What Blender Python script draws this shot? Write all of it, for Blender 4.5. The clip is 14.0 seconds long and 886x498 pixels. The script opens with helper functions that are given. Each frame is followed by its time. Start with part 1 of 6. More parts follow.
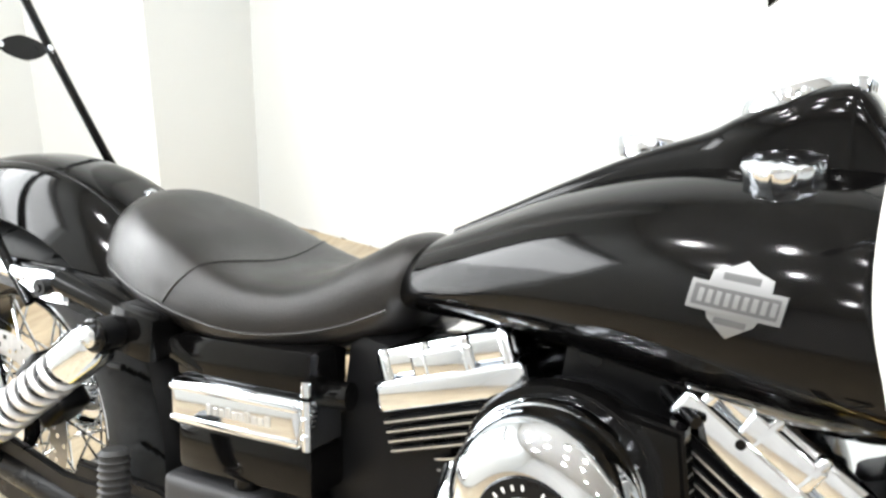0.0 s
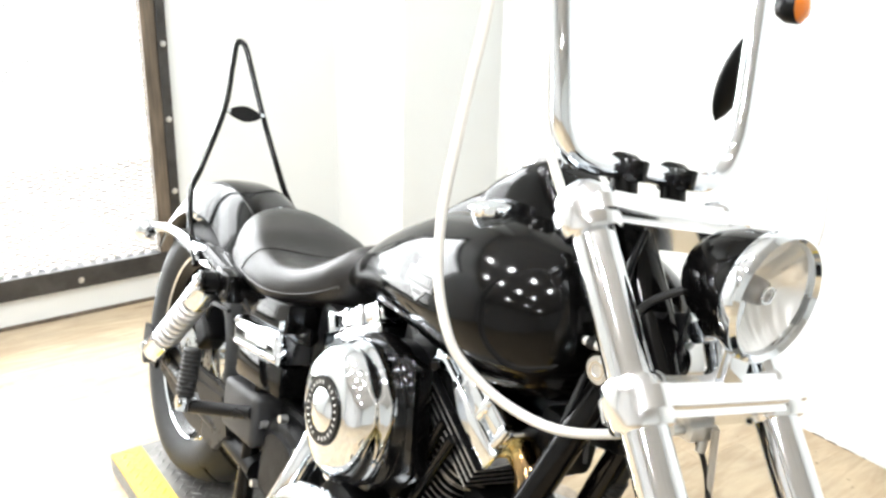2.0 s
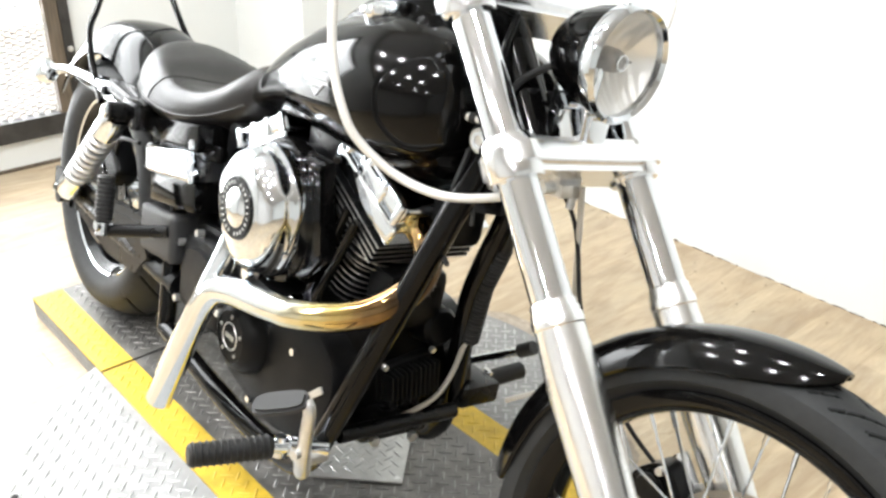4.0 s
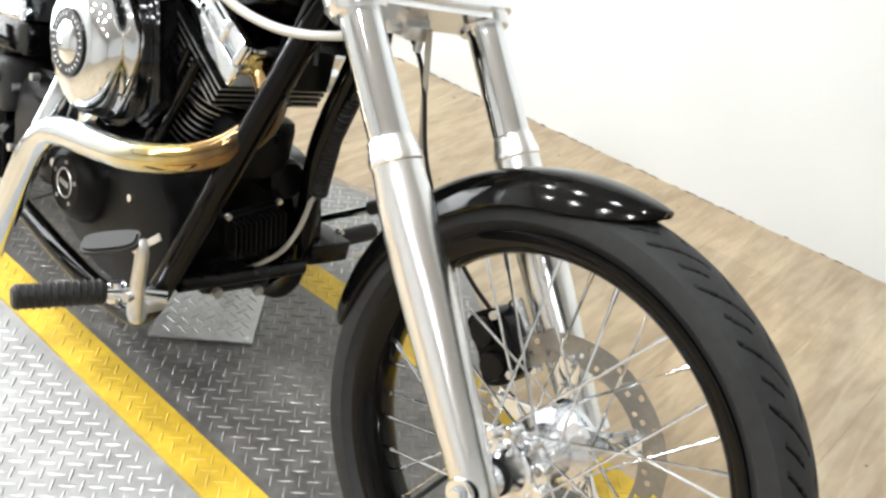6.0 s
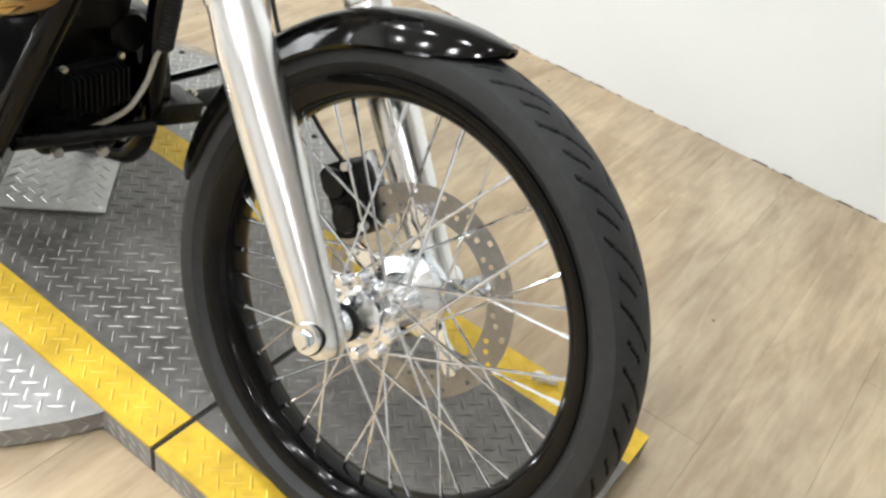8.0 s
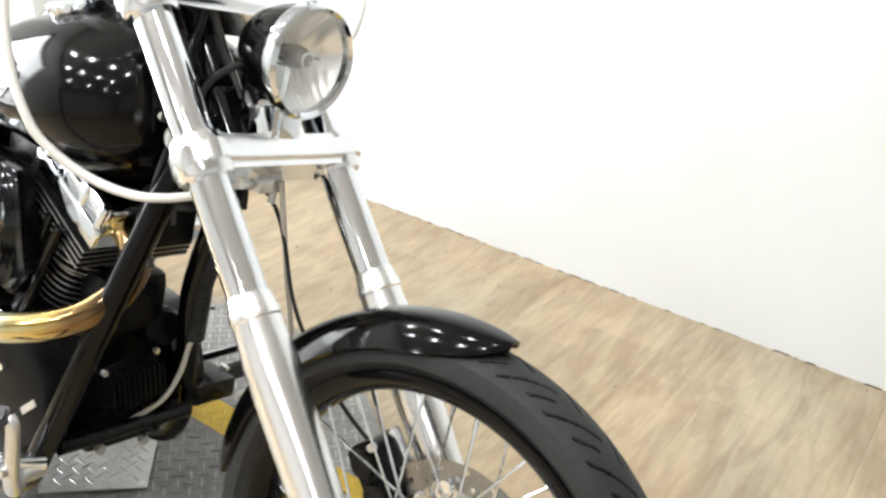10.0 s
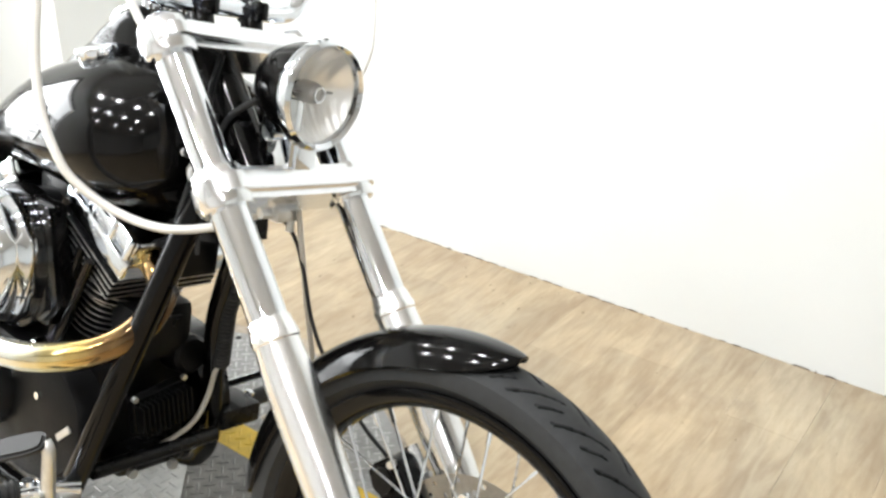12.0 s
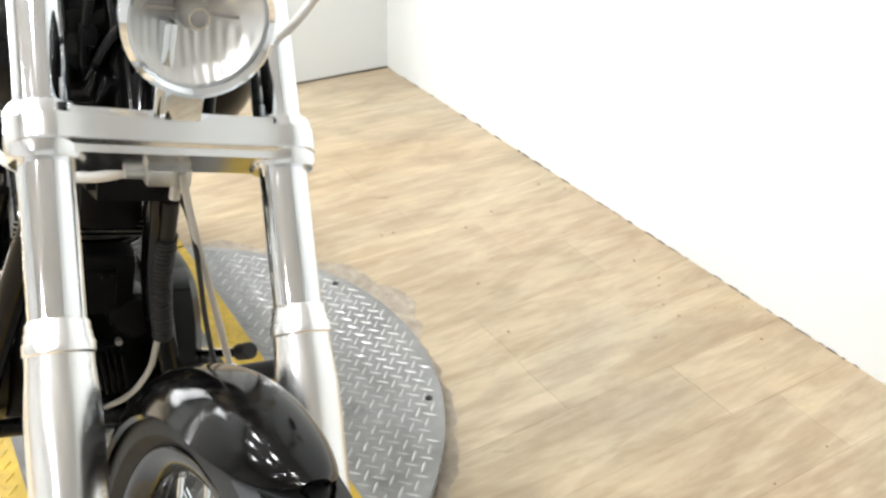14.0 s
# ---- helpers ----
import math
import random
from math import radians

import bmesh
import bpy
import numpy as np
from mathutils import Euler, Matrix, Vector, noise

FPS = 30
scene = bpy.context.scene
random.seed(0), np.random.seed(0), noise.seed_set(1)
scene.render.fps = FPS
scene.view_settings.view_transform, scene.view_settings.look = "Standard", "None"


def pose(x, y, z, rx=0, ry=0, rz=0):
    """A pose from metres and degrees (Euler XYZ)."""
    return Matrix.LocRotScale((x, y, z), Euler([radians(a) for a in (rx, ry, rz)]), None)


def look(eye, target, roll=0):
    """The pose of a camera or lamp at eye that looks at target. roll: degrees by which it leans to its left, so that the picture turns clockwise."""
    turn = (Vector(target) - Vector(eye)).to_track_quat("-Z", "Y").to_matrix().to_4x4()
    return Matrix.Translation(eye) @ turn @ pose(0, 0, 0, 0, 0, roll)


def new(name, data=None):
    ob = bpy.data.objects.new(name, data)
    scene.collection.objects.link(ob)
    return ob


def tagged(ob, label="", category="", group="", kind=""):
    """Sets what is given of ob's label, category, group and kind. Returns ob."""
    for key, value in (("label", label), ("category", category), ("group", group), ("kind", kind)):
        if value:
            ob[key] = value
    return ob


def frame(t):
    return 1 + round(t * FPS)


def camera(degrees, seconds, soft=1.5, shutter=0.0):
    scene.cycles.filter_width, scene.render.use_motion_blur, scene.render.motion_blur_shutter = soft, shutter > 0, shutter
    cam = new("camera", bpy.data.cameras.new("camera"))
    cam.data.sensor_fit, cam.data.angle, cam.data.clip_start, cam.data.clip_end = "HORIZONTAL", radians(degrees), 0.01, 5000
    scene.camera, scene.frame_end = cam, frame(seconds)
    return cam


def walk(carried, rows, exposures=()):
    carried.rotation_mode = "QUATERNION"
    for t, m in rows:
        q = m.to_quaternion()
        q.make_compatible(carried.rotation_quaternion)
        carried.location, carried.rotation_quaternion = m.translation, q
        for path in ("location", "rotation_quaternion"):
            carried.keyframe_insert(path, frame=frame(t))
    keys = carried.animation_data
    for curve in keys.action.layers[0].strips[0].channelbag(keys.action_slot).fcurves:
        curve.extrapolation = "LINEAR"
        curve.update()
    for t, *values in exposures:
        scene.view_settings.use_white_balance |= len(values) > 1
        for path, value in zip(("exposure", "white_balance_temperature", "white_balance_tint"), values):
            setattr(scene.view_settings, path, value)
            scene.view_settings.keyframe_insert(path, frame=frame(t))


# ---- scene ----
cam = camera(52.4, 14.0, soft=2.7)
PATH = [
    (0, (-0.542, -0.773, 1.193), (-1.365, 0.839, 0.343), 2.5),
    (0.3, (-0.433, -0.759, 1.218), (-1.54, 0.704, 0.422), 0.8),
    (0.5, (-0.319, -0.734, 1.23), (-1.585, 0.607, 0.456), 0.5),
    (0.6, (-0.288, -0.76, 1.237), (-1.564, 0.575, 0.467), 1.1),
    (1, (-0.104, -0.82, 1.258), (-1.488, 0.428, 0.532), -1.3),
    (1.5, (0.109, -0.865, 1.297), (-1.293, 0.37, 0.585), 0.6),
    (2, (0.29, -0.727, 1.296), (-1.235, 0.379, 0.624), 1.3),
    (2.2, (0.339, -0.698, 1.28), (-1.18, 0.427, 0.625), 2.3),
    (2.5, (0.401, -0.674, 1.264), (-1.06, 0.463, 0.506), -0.4),
    (2.6, (0.4, -0.69, 1.26), (-1.02, 0.467, 0.456), -0.4),
    (3, (0.425, -0.763, 1.251), (-0.939, 0.435, 0.41), -1.5),
    (3.2, (0.429, -0.785, 1.248), (-0.916, 0.422, 0.392), -0.8),
    (5.3, (0.474, -0.821, 1.186), (-0.773, 0.377, 0.181), 4.7),
    (5.5, (0.482, -0.82, 1.179), (-0.712, 0.416, 0.156), 5.7),
    (6, (0.499, -0.788, 1.156), (-0.557, 0.522, 0.075), 7.4),
    (6.5, (0.515, -0.786, 1.137), (-0.429, 0.573, 0.012), 9.5),
    (7, (0.533, -0.782, 1.113), (-0.286, 0.59, -0.09), 11.6),
    (7.2, (0.545, -0.783, 1.102), (-0.219, 0.587, -0.14), 12.8),
    (9.3, (0.561, -0.735, 1.156), (-0.275, 0.732, 0.084), 9.0),
    (9.5, (0.554, -0.739, 1.183), (-0.358, 0.736, 0.187), 6.3),
    (10, (0.552, -0.75, 1.258), (-0.426, 0.731, 0.336), 4.1),
    (10.2, (0.551, -0.768, 1.27), (-0.483, 0.714, 0.414), 2.6),
    (10.5, (0.538, -0.781, 1.302), (-0.558, 0.684, 0.495), 2.0),
    (11, (0.538, -0.797, 1.33), (-0.622, 0.651, 0.584), 0.6),
    (11.5, (0.546, -0.807, 1.334), (-0.661, 0.623, 0.629), 0.0),
    (12, (0.596, -0.778, 1.274), (-0.447, 0.691, 0.405), 1.6),
    (12.2, (0.616, -0.726, 1.248), (-0.513, 0.627, 0.303), -1.7),
    (12.5, (0.661, -0.601, 1.216), (-0.587, 0.6, 0.216), -0.9),
    (12.8, (0.671, -0.492, 1.207), (-0.609, 0.687, 0.221), 2.5),
    (13, (0.661, -0.456, 1.221), (-0.628, 0.673, 0.189), -2.0),
    (13.5, (0.575, -0.353, 1.213), (-0.561, 0.836, 0.075), -2.6),
    (13.8, (0.582, -0.238, 1.193), (-0.74, 0.838, 0.147), -1.2),
    (14, (0.603, -0.155, 1.189), (-0.837, 0.765, 0.15), 1.6),
]
EXPOSURES = [(0, -0.27), (1.5, -0.18), (3, -0.25), (5.5, -0.47), (7, -0.62), (9.5, -0.54), (11, -0.38), (12.5, -0.42), (14, -0.34)]
walk(cam, [(t, look(eye, target, roll)) for t, eye, target, roll in PATH], EXPOSURES)

# ---- world and light ----
world = bpy.data.worlds.new("world")
scene.world = world
world.use_nodes = True
world.node_tree.nodes["Background"].inputs[0].default_value = (0.9, 0.95, 1.0, 1)
world.node_tree.nodes["Background"].inputs[1].default_value = 0.6
LAMP_WATTS = 27.0


def area_lamp(name, m, w, h, watts, colour=(1, 0.97, 0.93)):
    d = bpy.data.lights.new(name, "AREA")
    d.shape, d.size, d.size_y, d.energy, d.color = "RECTANGLE", w, h, watts, colour
    ob = new(name, d)
    ob.matrix_world = m
    return ob


# ---- materials ----
def mat(name, colour, rough=0.5, metal=0.0, grain=0.0, grain_scale=60.0, bump=0.0, bump_scale=200.0, coat=0.0,
        rough_var=0.0, spec=0.5, stain=0.0, stain_scale=4.0, stretch=(1, 1, 1)):
    m = bpy.data.materials.new(name)
    m.use_nodes = True
    nt = m.node_tree
    b = nt.nodes["Principled BSDF"]
    b.inputs["Base Color"].default_value = (*colour, 1)
    b.inputs["Roughness"].default_value = rough
    b.inputs["Metallic"].default_value = metal
    b.inputs["Coat Weight"].default_value = coat
    b.inputs["Coat Roughness"].default_value = 0.05
    b.inputs["Specular IOR Level"].default_value = spec
    tc = nt.nodes.new("ShaderNodeTexCoord")
    mp = nt.nodes.new("ShaderNodeMapping")
    mp.inputs["Scale"].default_value = stretch
    nt.links.new(tc.outputs["Object"], mp.inputs["Vector"])

    def noise_tex(scale, detail=4):
        n = nt.nodes.new("ShaderNodeTexNoise")
        n.inputs["Scale"].default_value, n.inputs["Detail"].default_value = scale, detail
        nt.links.new(mp.outputs["Vector"], n.inputs["Vector"])
        return n

    col = None
    for amount, scale in ((grain, grain_scale), (stain, stain_scale)):
        if amount:
            n = noise_tex(scale)
            r = nt.nodes.new("ShaderNodeMapRange")
            r.inputs["From Min"].default_value, r.inputs["From Max"].default_value = 0.3, 0.7
            r.inputs["To Min"].default_value, r.inputs["To Max"].default_value = 1 - amount, 1 + amount
            nt.links.new(n.outputs["Fac"], r.inputs["Value"])
            v = nt.nodes.new("ShaderNodeVectorMath")
            v.operation = "SCALE"
            nt.links.new(r.outputs["Result"], v.inputs["Scale"])
            if col:
                nt.links.new(col, v.inputs[0])
            else:
                v.inputs[0].default_value = colour
            col = v.outputs[0]
    if col:
        nt.links.new(col, b.inputs["Base Color"])
    if rough_var:
        n = noise_tex(18)
        r = nt.nodes.new("ShaderNodeMapRange")
        r.inputs["From Min"].default_value, r.inputs["From Max"].default_value = 0.3, 0.7
        r.inputs["To Min"].default_value, r.inputs["To Max"].default_value = max(0, rough - rough_var), rough + rough_var
        nt.links.new(n.outputs["Fac"], r.inputs["Value"])
        nt.links.new(r.outputs["Result"], b.inputs["Roughness"])
    if bump:
        n = noise_tex(bump_scale, 6)
        bp = nt.nodes.new("ShaderNodeBump")
        bp.inputs["Strength"].default_value, bp.inputs["Distance"].default_value = bump, 0.002
        nt.links.new(n.outputs["Fac"], bp.inputs["Height"])
        nt.links.new(bp.outputs["Normal"], b.inputs["Normal"])
    return m


def glow(name, colour, strength):
    m = bpy.data.materials.new(name)
    m.use_nodes = True
    b = m.node_tree.nodes["Principled BSDF"]
    b.inputs["Base Color"].default_value = (*colour, 1)
    b.inputs["Emission Color"].default_value = (*colour, 1)
    b.inputs["Emission Strength"].default_value = strength
    return m


def glass(name, colour=(1, 1, 1), rough=0.0, ior=1.25):
    m = bpy.data.materials.new(name)
    m.use_nodes = True
    b = m.node_tree.nodes["Principled BSDF"]
    b.inputs["Base Color"].default_value = (*colour, 1)
    b.inputs["Roughness"].default_value = rough
    b.inputs["Transmission Weight"].default_value = 1.0
    b.inputs["IOR"].default_value = ior
    return m


def plank_wood(name):
    """Pale vinyl planks: broad uneven streaks along y that run over the seams, with knots and fine grain."""
    m = mat(name, (0.5, 0.38, 0.25), rough=0.42, rough_var=0.08)
    nt = m.node_tree
    b = nt.nodes["Principled BSDF"]
    geo = nt.nodes.new("ShaderNodeNewGeometry")
    info = nt.nodes.new("ShaderNodeObjectInfo")

    def layer(sx, sy, lo, hi, c0, c1, distortion, detail=5, at=0.0):
        mp = nt.nodes.new("ShaderNodeMapping")
        mp.inputs["Scale"].default_value = (sx, sy, 1)
        mp.inputs["Location"].default_value = (at, at, 0)
        nt.links.new(geo.outputs["Position"], mp.inputs["Vector"])
        n = nt.nodes.new("ShaderNodeTexNoise")
        n.inputs["Scale"].default_value, n.inputs["Detail"].default_value, n.inputs["Distortion"].default_value = 1.0, detail + 2, distortion
        n.inputs["Roughness"].default_value = 0.62
        nt.links.new(mp.outputs[0], n.inputs["Vector"])
        r = nt.nodes.new("ShaderNodeValToRGB")
        r.color_ramp.elements[0].position, r.color_ramp.elements[1].position = lo, hi
        r.color_ramp.elements[0].color, r.color_ramp.elements[1].color = (*c0, 1), (*c1, 1)
        nt.links.new(n.outputs["Fac"], r.inputs["Fac"])
        return r.outputs["Color"]

    cols = [layer(8.0, 2.3, 0.28, 0.7, (0.39, 0.31, 0.215), (0.56, 0.47, 0.335), 1.1),
            layer(2.4, 1.5, 0.33, 0.7, (0.84, 0.81, 0.79), (1.08, 1.07, 1.03), 0.8, 3, 4.0),
            layer(55, 6, 0.3, 0.62, (0.88, 0.86, 0.83), (1.0, 1.0, 1.0), 0.8),
            layer(1.3, 0.8, 0.35, 0.65, (1.02, 0.99, 0.95), (0.95, 1.0, 1.07), 0.6, 3, 17.0),
            layer(22, 3.2, 0.42, 0.58, (0.9, 0.87, 0.84), (1.03, 1.03, 1.02), 1.4, 4, 31.0),
            layer(18, 9, 0.25, 0.32, (0.45, 0.38, 0.32), (1.0, 1.0, 1.0), 0.4, 3, 9.0)]
    out = cols[0]
    for c in cols[1:]:
        mul = nt.nodes.new("ShaderNodeVectorMath")
        mul.operation = "MULTIPLY"
        nt.links.new(out, mul.inputs[0])
        nt.links.new(c, mul.inputs[1])
        out = mul.outputs[0]
    tone = nt.nodes.new("ShaderNodeMapRange")
    tone.inputs["To Min"].default_value, tone.inputs["To Max"].default_value = 0.93, 1.06
    nt.links.new(info.outputs["Random"], tone.inputs["Value"])
    sc = nt.nodes.new("ShaderNodeVectorMath")
    sc.operation = "SCALE"
    nt.links.new(out, sc.inputs[0])
    nt.links.new(tone.outputs[0], sc.inputs["Scale"])
    nt.links.new(sc.outputs[0], b.inputs["Base Color"])
    return m


WOOD = plank_wood("pale wood planks")
WHITE = mat("white wall paint", (0.735, 0.757, 0.752), rough=0.6, bump=0.05, bump_scale=90, stain=0.02, stain_scale=1.5)
FAR_WHITE = mat("off-white wall paint", (0.66, 0.66, 0.655), rough=0.7, stain=0.05, stain_scale=2)
CEIL_PAINT = mat("white ceiling paint", (0.6, 0.6, 0.6), rough=0.8, stain=0.06, stain_scale=2)
STEEL = mat("bright tread plate", (0.28, 0.28, 0.275), rough=0.62, metal=0.3, grain=0.1, grain_scale=40, stain=0.12, stain_scale=5, rough_var=0.08)
STEEL_TOPS = mat("polished tread tops", (0.43, 0.43, 0.425), rough=0.36, metal=0.7, grain=0.15, grain_scale=30)
DARK_STEEL = mat("worn dark tread plate", (0.16, 0.154, 0.145), rough=0.45, metal=0.4, grain=0.25, grain_scale=35, stain=0.3, stain_scale=5, rough_var=0.12)
YELLOW = mat("yellow paint", (0.60, 0.40, 0.03), rough=0.5, grain=0.12, grain_scale=50, stain=0.16, stain_scale=12, bump=0.1)
GAP = mat("dark joint", (0.015, 0.014, 0.013), rough=0.8)
BLACK = mat("black gloss paint", (0.002, 0.0019, 0.0019), rough=0.1, spec=0.2, rough_var=0.015)
BLACK_SATIN = mat("satin black powder coat", (0.004, 0.004, 0.0043), rough=0.3, spec=0.2, rough_var=0.06)
BLACK_MATT = mat("matt black engine enamel", (0.0045, 0.0045, 0.0048), rough=0.38, spec=0.14, bump=0.15, bump_scale=500, rough_var=0.08)
CHROME = mat("chrome", (0.81, 0.845, 0.89), rough=0.06, metal=1.0, rough_var=0.01)
ALU = mat("polished aluminium", (0.89, 0.905, 0.93), rough=0.17, metal=1.0, rough_var=0.02, grain=0.03, grain_scale=30)
CAST = mat("silver cast alloy", (0.68, 0.68, 0.67), rough=0.33, metal=0.9, grain=0.08, bump=0.1, bump_scale=300)
HEAT = mat("chrome pipe with heat tint", (0.85, 0.85, 0.84), rough=0.1, metal=1.0)
_nt = HEAT.node_tree
_tc = _nt.nodes.new("ShaderNodeTexCoord")
_sep = _nt.nodes.new("ShaderNodeSeparateXYZ")
_nt.links.new(_tc.outputs["Object"], _sep.inputs[0])
_wob = _nt.nodes.new("ShaderNodeTexNoise")
_wob.inputs["Scale"].default_value = 22
_nt.links.new(_tc.outputs["Object"], _wob.inputs["Vector"])
_add = _nt.nodes.new("ShaderNodeMath")
_add.operation = "MULTIPLY_ADD"
_add.inputs[1].default_value = 0.07
_nt.links.new(_wob.outputs["Fac"], _add.inputs[0])
_nt.links.new(_sep.outputs["X"], _add.inputs[2])
_rng = _nt.nodes.new("ShaderNodeMapRange")
_rng.inputs["From Min"].default_value, _rng.inputs["From Max"].default_value = -0.72, -0.46
_nt.links.new(_add.outputs[0], _rng.inputs["Value"])
_rmp = _nt.nodes.new("ShaderNodeValToRGB")
_rmp.color_ramp.elements[0].position, _rmp.color_ramp.elements[0].color = 0.05, (0.81, 0.84, 0.87, 1)
_rmp.color_ramp.elements[1].position, _rmp.color_ramp.elements[1].color = 0.95, (0.09, 0.06, 0.035, 1)
for _p, _c in ((0.35, (0.79, 0.78, 0.68, 1)), (0.55, (0.72, 0.61, 0.31, 1)), (0.7, (0.58, 0.42, 0.15, 1)), (0.82, (0.3, 0.19, 0.08, 1))):
    _rmp.color_ramp.elements.new(_p).color = _c
_nt.links.new(_rng.outputs[0], _rmp.inputs[0])
_nt.links.new(_rmp.outputs[0], _nt.nodes["Principled BSDF"].inputs["Base Color"])
LEATHER = mat("black seat vinyl", (0.0075, 0.0066, 0.006), rough=0.34, spec=0.45, bump=0.3, bump_scale=420, rough_var=0.06)
TYRE = mat("black tyre rubber", (0.021, 0.022, 0.0228), rough=0.6, spec=0.3, grain=0.15, grain_scale=80, stain=0.2, stain_scale=8, bump=0.1)
# The tyre's rubber again, with the shade inside the tread grooves painted in.
GROOVE_SHADE = mat("tyre rubber, groove shade", (0.0025, 0.0025, 0.0025), rough=0.9, spec=0.1)
RUBBER = mat("black rubber", (0.012, 0.012, 0.012), rough=0.55, spec=0.4)
CABLE_WHITE = mat("clear coated braided cable", (0.74, 0.725, 0.69), rough=0.35, grain=0.08, grain_scale=700)
DISC_STEEL = mat("brushed brake disc steel", (0.55, 0.54, 0.52), rough=0.3, metal=1.0, grain=0.08, grain_scale=150)
LENS = glass("clear lens", ior=1.06)
GREY_PLASTIC = mat("grey textured plastic", (0.02, 0.02, 0.021), rough=0.5, bump=0.2, bump_scale=600)


# ---- mesh helpers ----
def mesh_of(name, bm, material, smooth=True, angle=38):
    bmesh.ops.recalc_face_normals(bm, faces=bm.faces)
    me = bpy.data.meshes.new(name)
    if smooth:
        lim = radians(angle)
        for f in bm.faces:
            f.smooth = True
        for e in bm.edges:
            if len(e.link_faces) == 2 and e.calc_face_angle(0) > lim:
                e.smooth = False
    bm.to_mesh(me)
    bm.free()
    for x in (material if isinstance(material, (list, tuple)) else [material]):
        me.materials.append(x)
    return me


def part(name, bm, material, parent=None, label="", smooth=True, angle=38):
    ob = new(name, mesh_of(name, bm, material, smooth, angle))
    if parent:
        ob.parent = parent
    if label:
        ob["label"] = label
    return ob


def move(bm, m):
    bm.transform(m)
    return bm


def block(x0, x1, y0, y1, z0, z1, bevel=0.0, segs=2):
    bm = bmesh.new()
    bmesh.ops.create_cube(bm, size=1)
    bmesh.ops.scale(bm, vec=(x1 - x0, y1 - y0, z1 - z0), verts=bm.verts)
    bmesh.ops.translate(bm, vec=((x0 + x1) / 2, (y0 + y1) / 2, (z0 + z1) / 2), verts=bm.verts)
    if bevel:
        bmesh.ops.bevel(bm, geom=bm.edges[:], offset=bevel, segments=segs, affect="EDGES", profile=0.6)
    return bm


def join(*bms):
    out = bms[0]
    for b in bms[1:]:
        me = bpy.data.meshes.new("tmp")
        b.to_mesh(me)
        b.free()
        out.from_mesh(me)
        bpy.data.meshes.remove(me)
    return out


def rings(ring_list, closed=False, cap=True):
    """Skin a list of equal rings of points."""
    bm = bmesh.new()
    rows = [[bm.verts.new(p) for p in r] for r in ring_list]
    n = len(rows[0])
    pairs = list(zip(rows, rows[1:])) + ([(rows[-1], rows[0])] if closed else [])
    for a, b in pairs:
        for i in range(n):
            bm.faces.new((a[i], a[(i + 1) % n], b[(i + 1) % n], b[i]))
    if cap and not closed:
        bm.faces.new(rows[0][::-1])
        bm.faces.new(rows[-1])
    return bm


def aim(p, d):
    """A matrix whose z axis points along d, at p."""
    return Matrix.Translation(p) @ Vector(d).to_track_quat("Z", "Y").to_matrix().to_4x4()


def lathe(profile, segs=48, m=None, closed=False):
    """Turn (radius, height) pairs round z."""
    rr = []
    for r, h in profile:
        r = max(r, 0.0004)
        rr.append([(r * math.cos(2 * math.pi * i / segs), r * math.sin(2 * math.pi * i / segs), h) for i in range(segs)])
    bm = rings(rr, closed=closed)
    return move(bm, m) if m else bm


def rod(a, b, r, segs=20, r2=None, chamfer=0.0):
    a, b = Vector(a), Vector(b)
    L = (b - a).length
    r2 = r if r2 is None else r2
    c = chamfer
    prof = [(r - c, 0), (r, c), (r2, L - c), (r2 - c, L)] if c else [(r, 0), (r2, L)]
    return lathe(prof, segs, aim(a, b - a))


def smooth_line(points, steps=8):
    """Catmull-Rom through the points."""
    P = [Vector(p) for p in points]
    P = [2 * P[0] - P[1]] + P + [2 * P[-1] - P[-2]]
    out = []
    for i in range(1, len(P) - 2):
        a, b, c, d = P[i - 1:i + 3]
        for k in range(steps):
            t = k / steps
            out.append(0.5 * (2 * b + (c - a) * t + (2 * a - 5 * b + 4 * c - d) * t * t + (3 * b - a - 3 * c + d) * t ** 3))
    out.append(P[-2])
    return out


def tube(points, r, segs=14, steps=8, r_of=None, smooth=True):
    pts = smooth_line(points, steps) if smooth else [Vector(p) for p in points]
    rr = []
    side = None
    for i, p in enumerate(pts):
        d = (pts[min(i + 1, len(pts) - 1)] - pts[max(i - 1, 0)]).normalized()
        if side is None:
            side = d.orthogonal().normalized()
        side = (side - d * side.dot(d)).normalized()
        up = d.cross(side)
        q = r_of(i / (len(pts) - 1)) if r_of else r
        rr.append([p + q * (math.cos(2 * math.pi * k / segs) * side + math.sin(2 * math.pi * k / segs) * up) for k in range(segs)])
    return rings(rr)


def outline_prism(pts2d, depth, bevel=0.0, segs=2):
    """A flat outline in xy, drawn out along z from 0 to depth."""
    bm = bmesh.new()
    f = bm.faces.new([bm.verts.new((x, y, 0)) for x, y in pts2d])
    g = bmesh.ops.extrude_face_region(bm, geom=[f])
    bmesh.ops.translate(bm, vec=(0, 0, depth), verts=[v for v in g["geom"] if isinstance(v, bmesh.types.BMVert)])
    if bevel:
        top = [e for e in bm.edges if abs(e.verts[0].co.z - e.verts[1].co.z) < 1e-6]
        bmesh.ops.bevel(bm, geom=top, offset=bevel, segments=segs, affect="EDGES")
    return bm


def thing(name, label, category, group="", m=None):
    ob = new(name)
    ob.empty_display_size = 0.1
    if m:
        ob.matrix_world = m
    return tagged(ob, label, category, group)


def structure(name, bm, material, label, category, smooth=False):
    return tagged(part(name, bm, material, None, "", smooth), label, category, "", "structure")


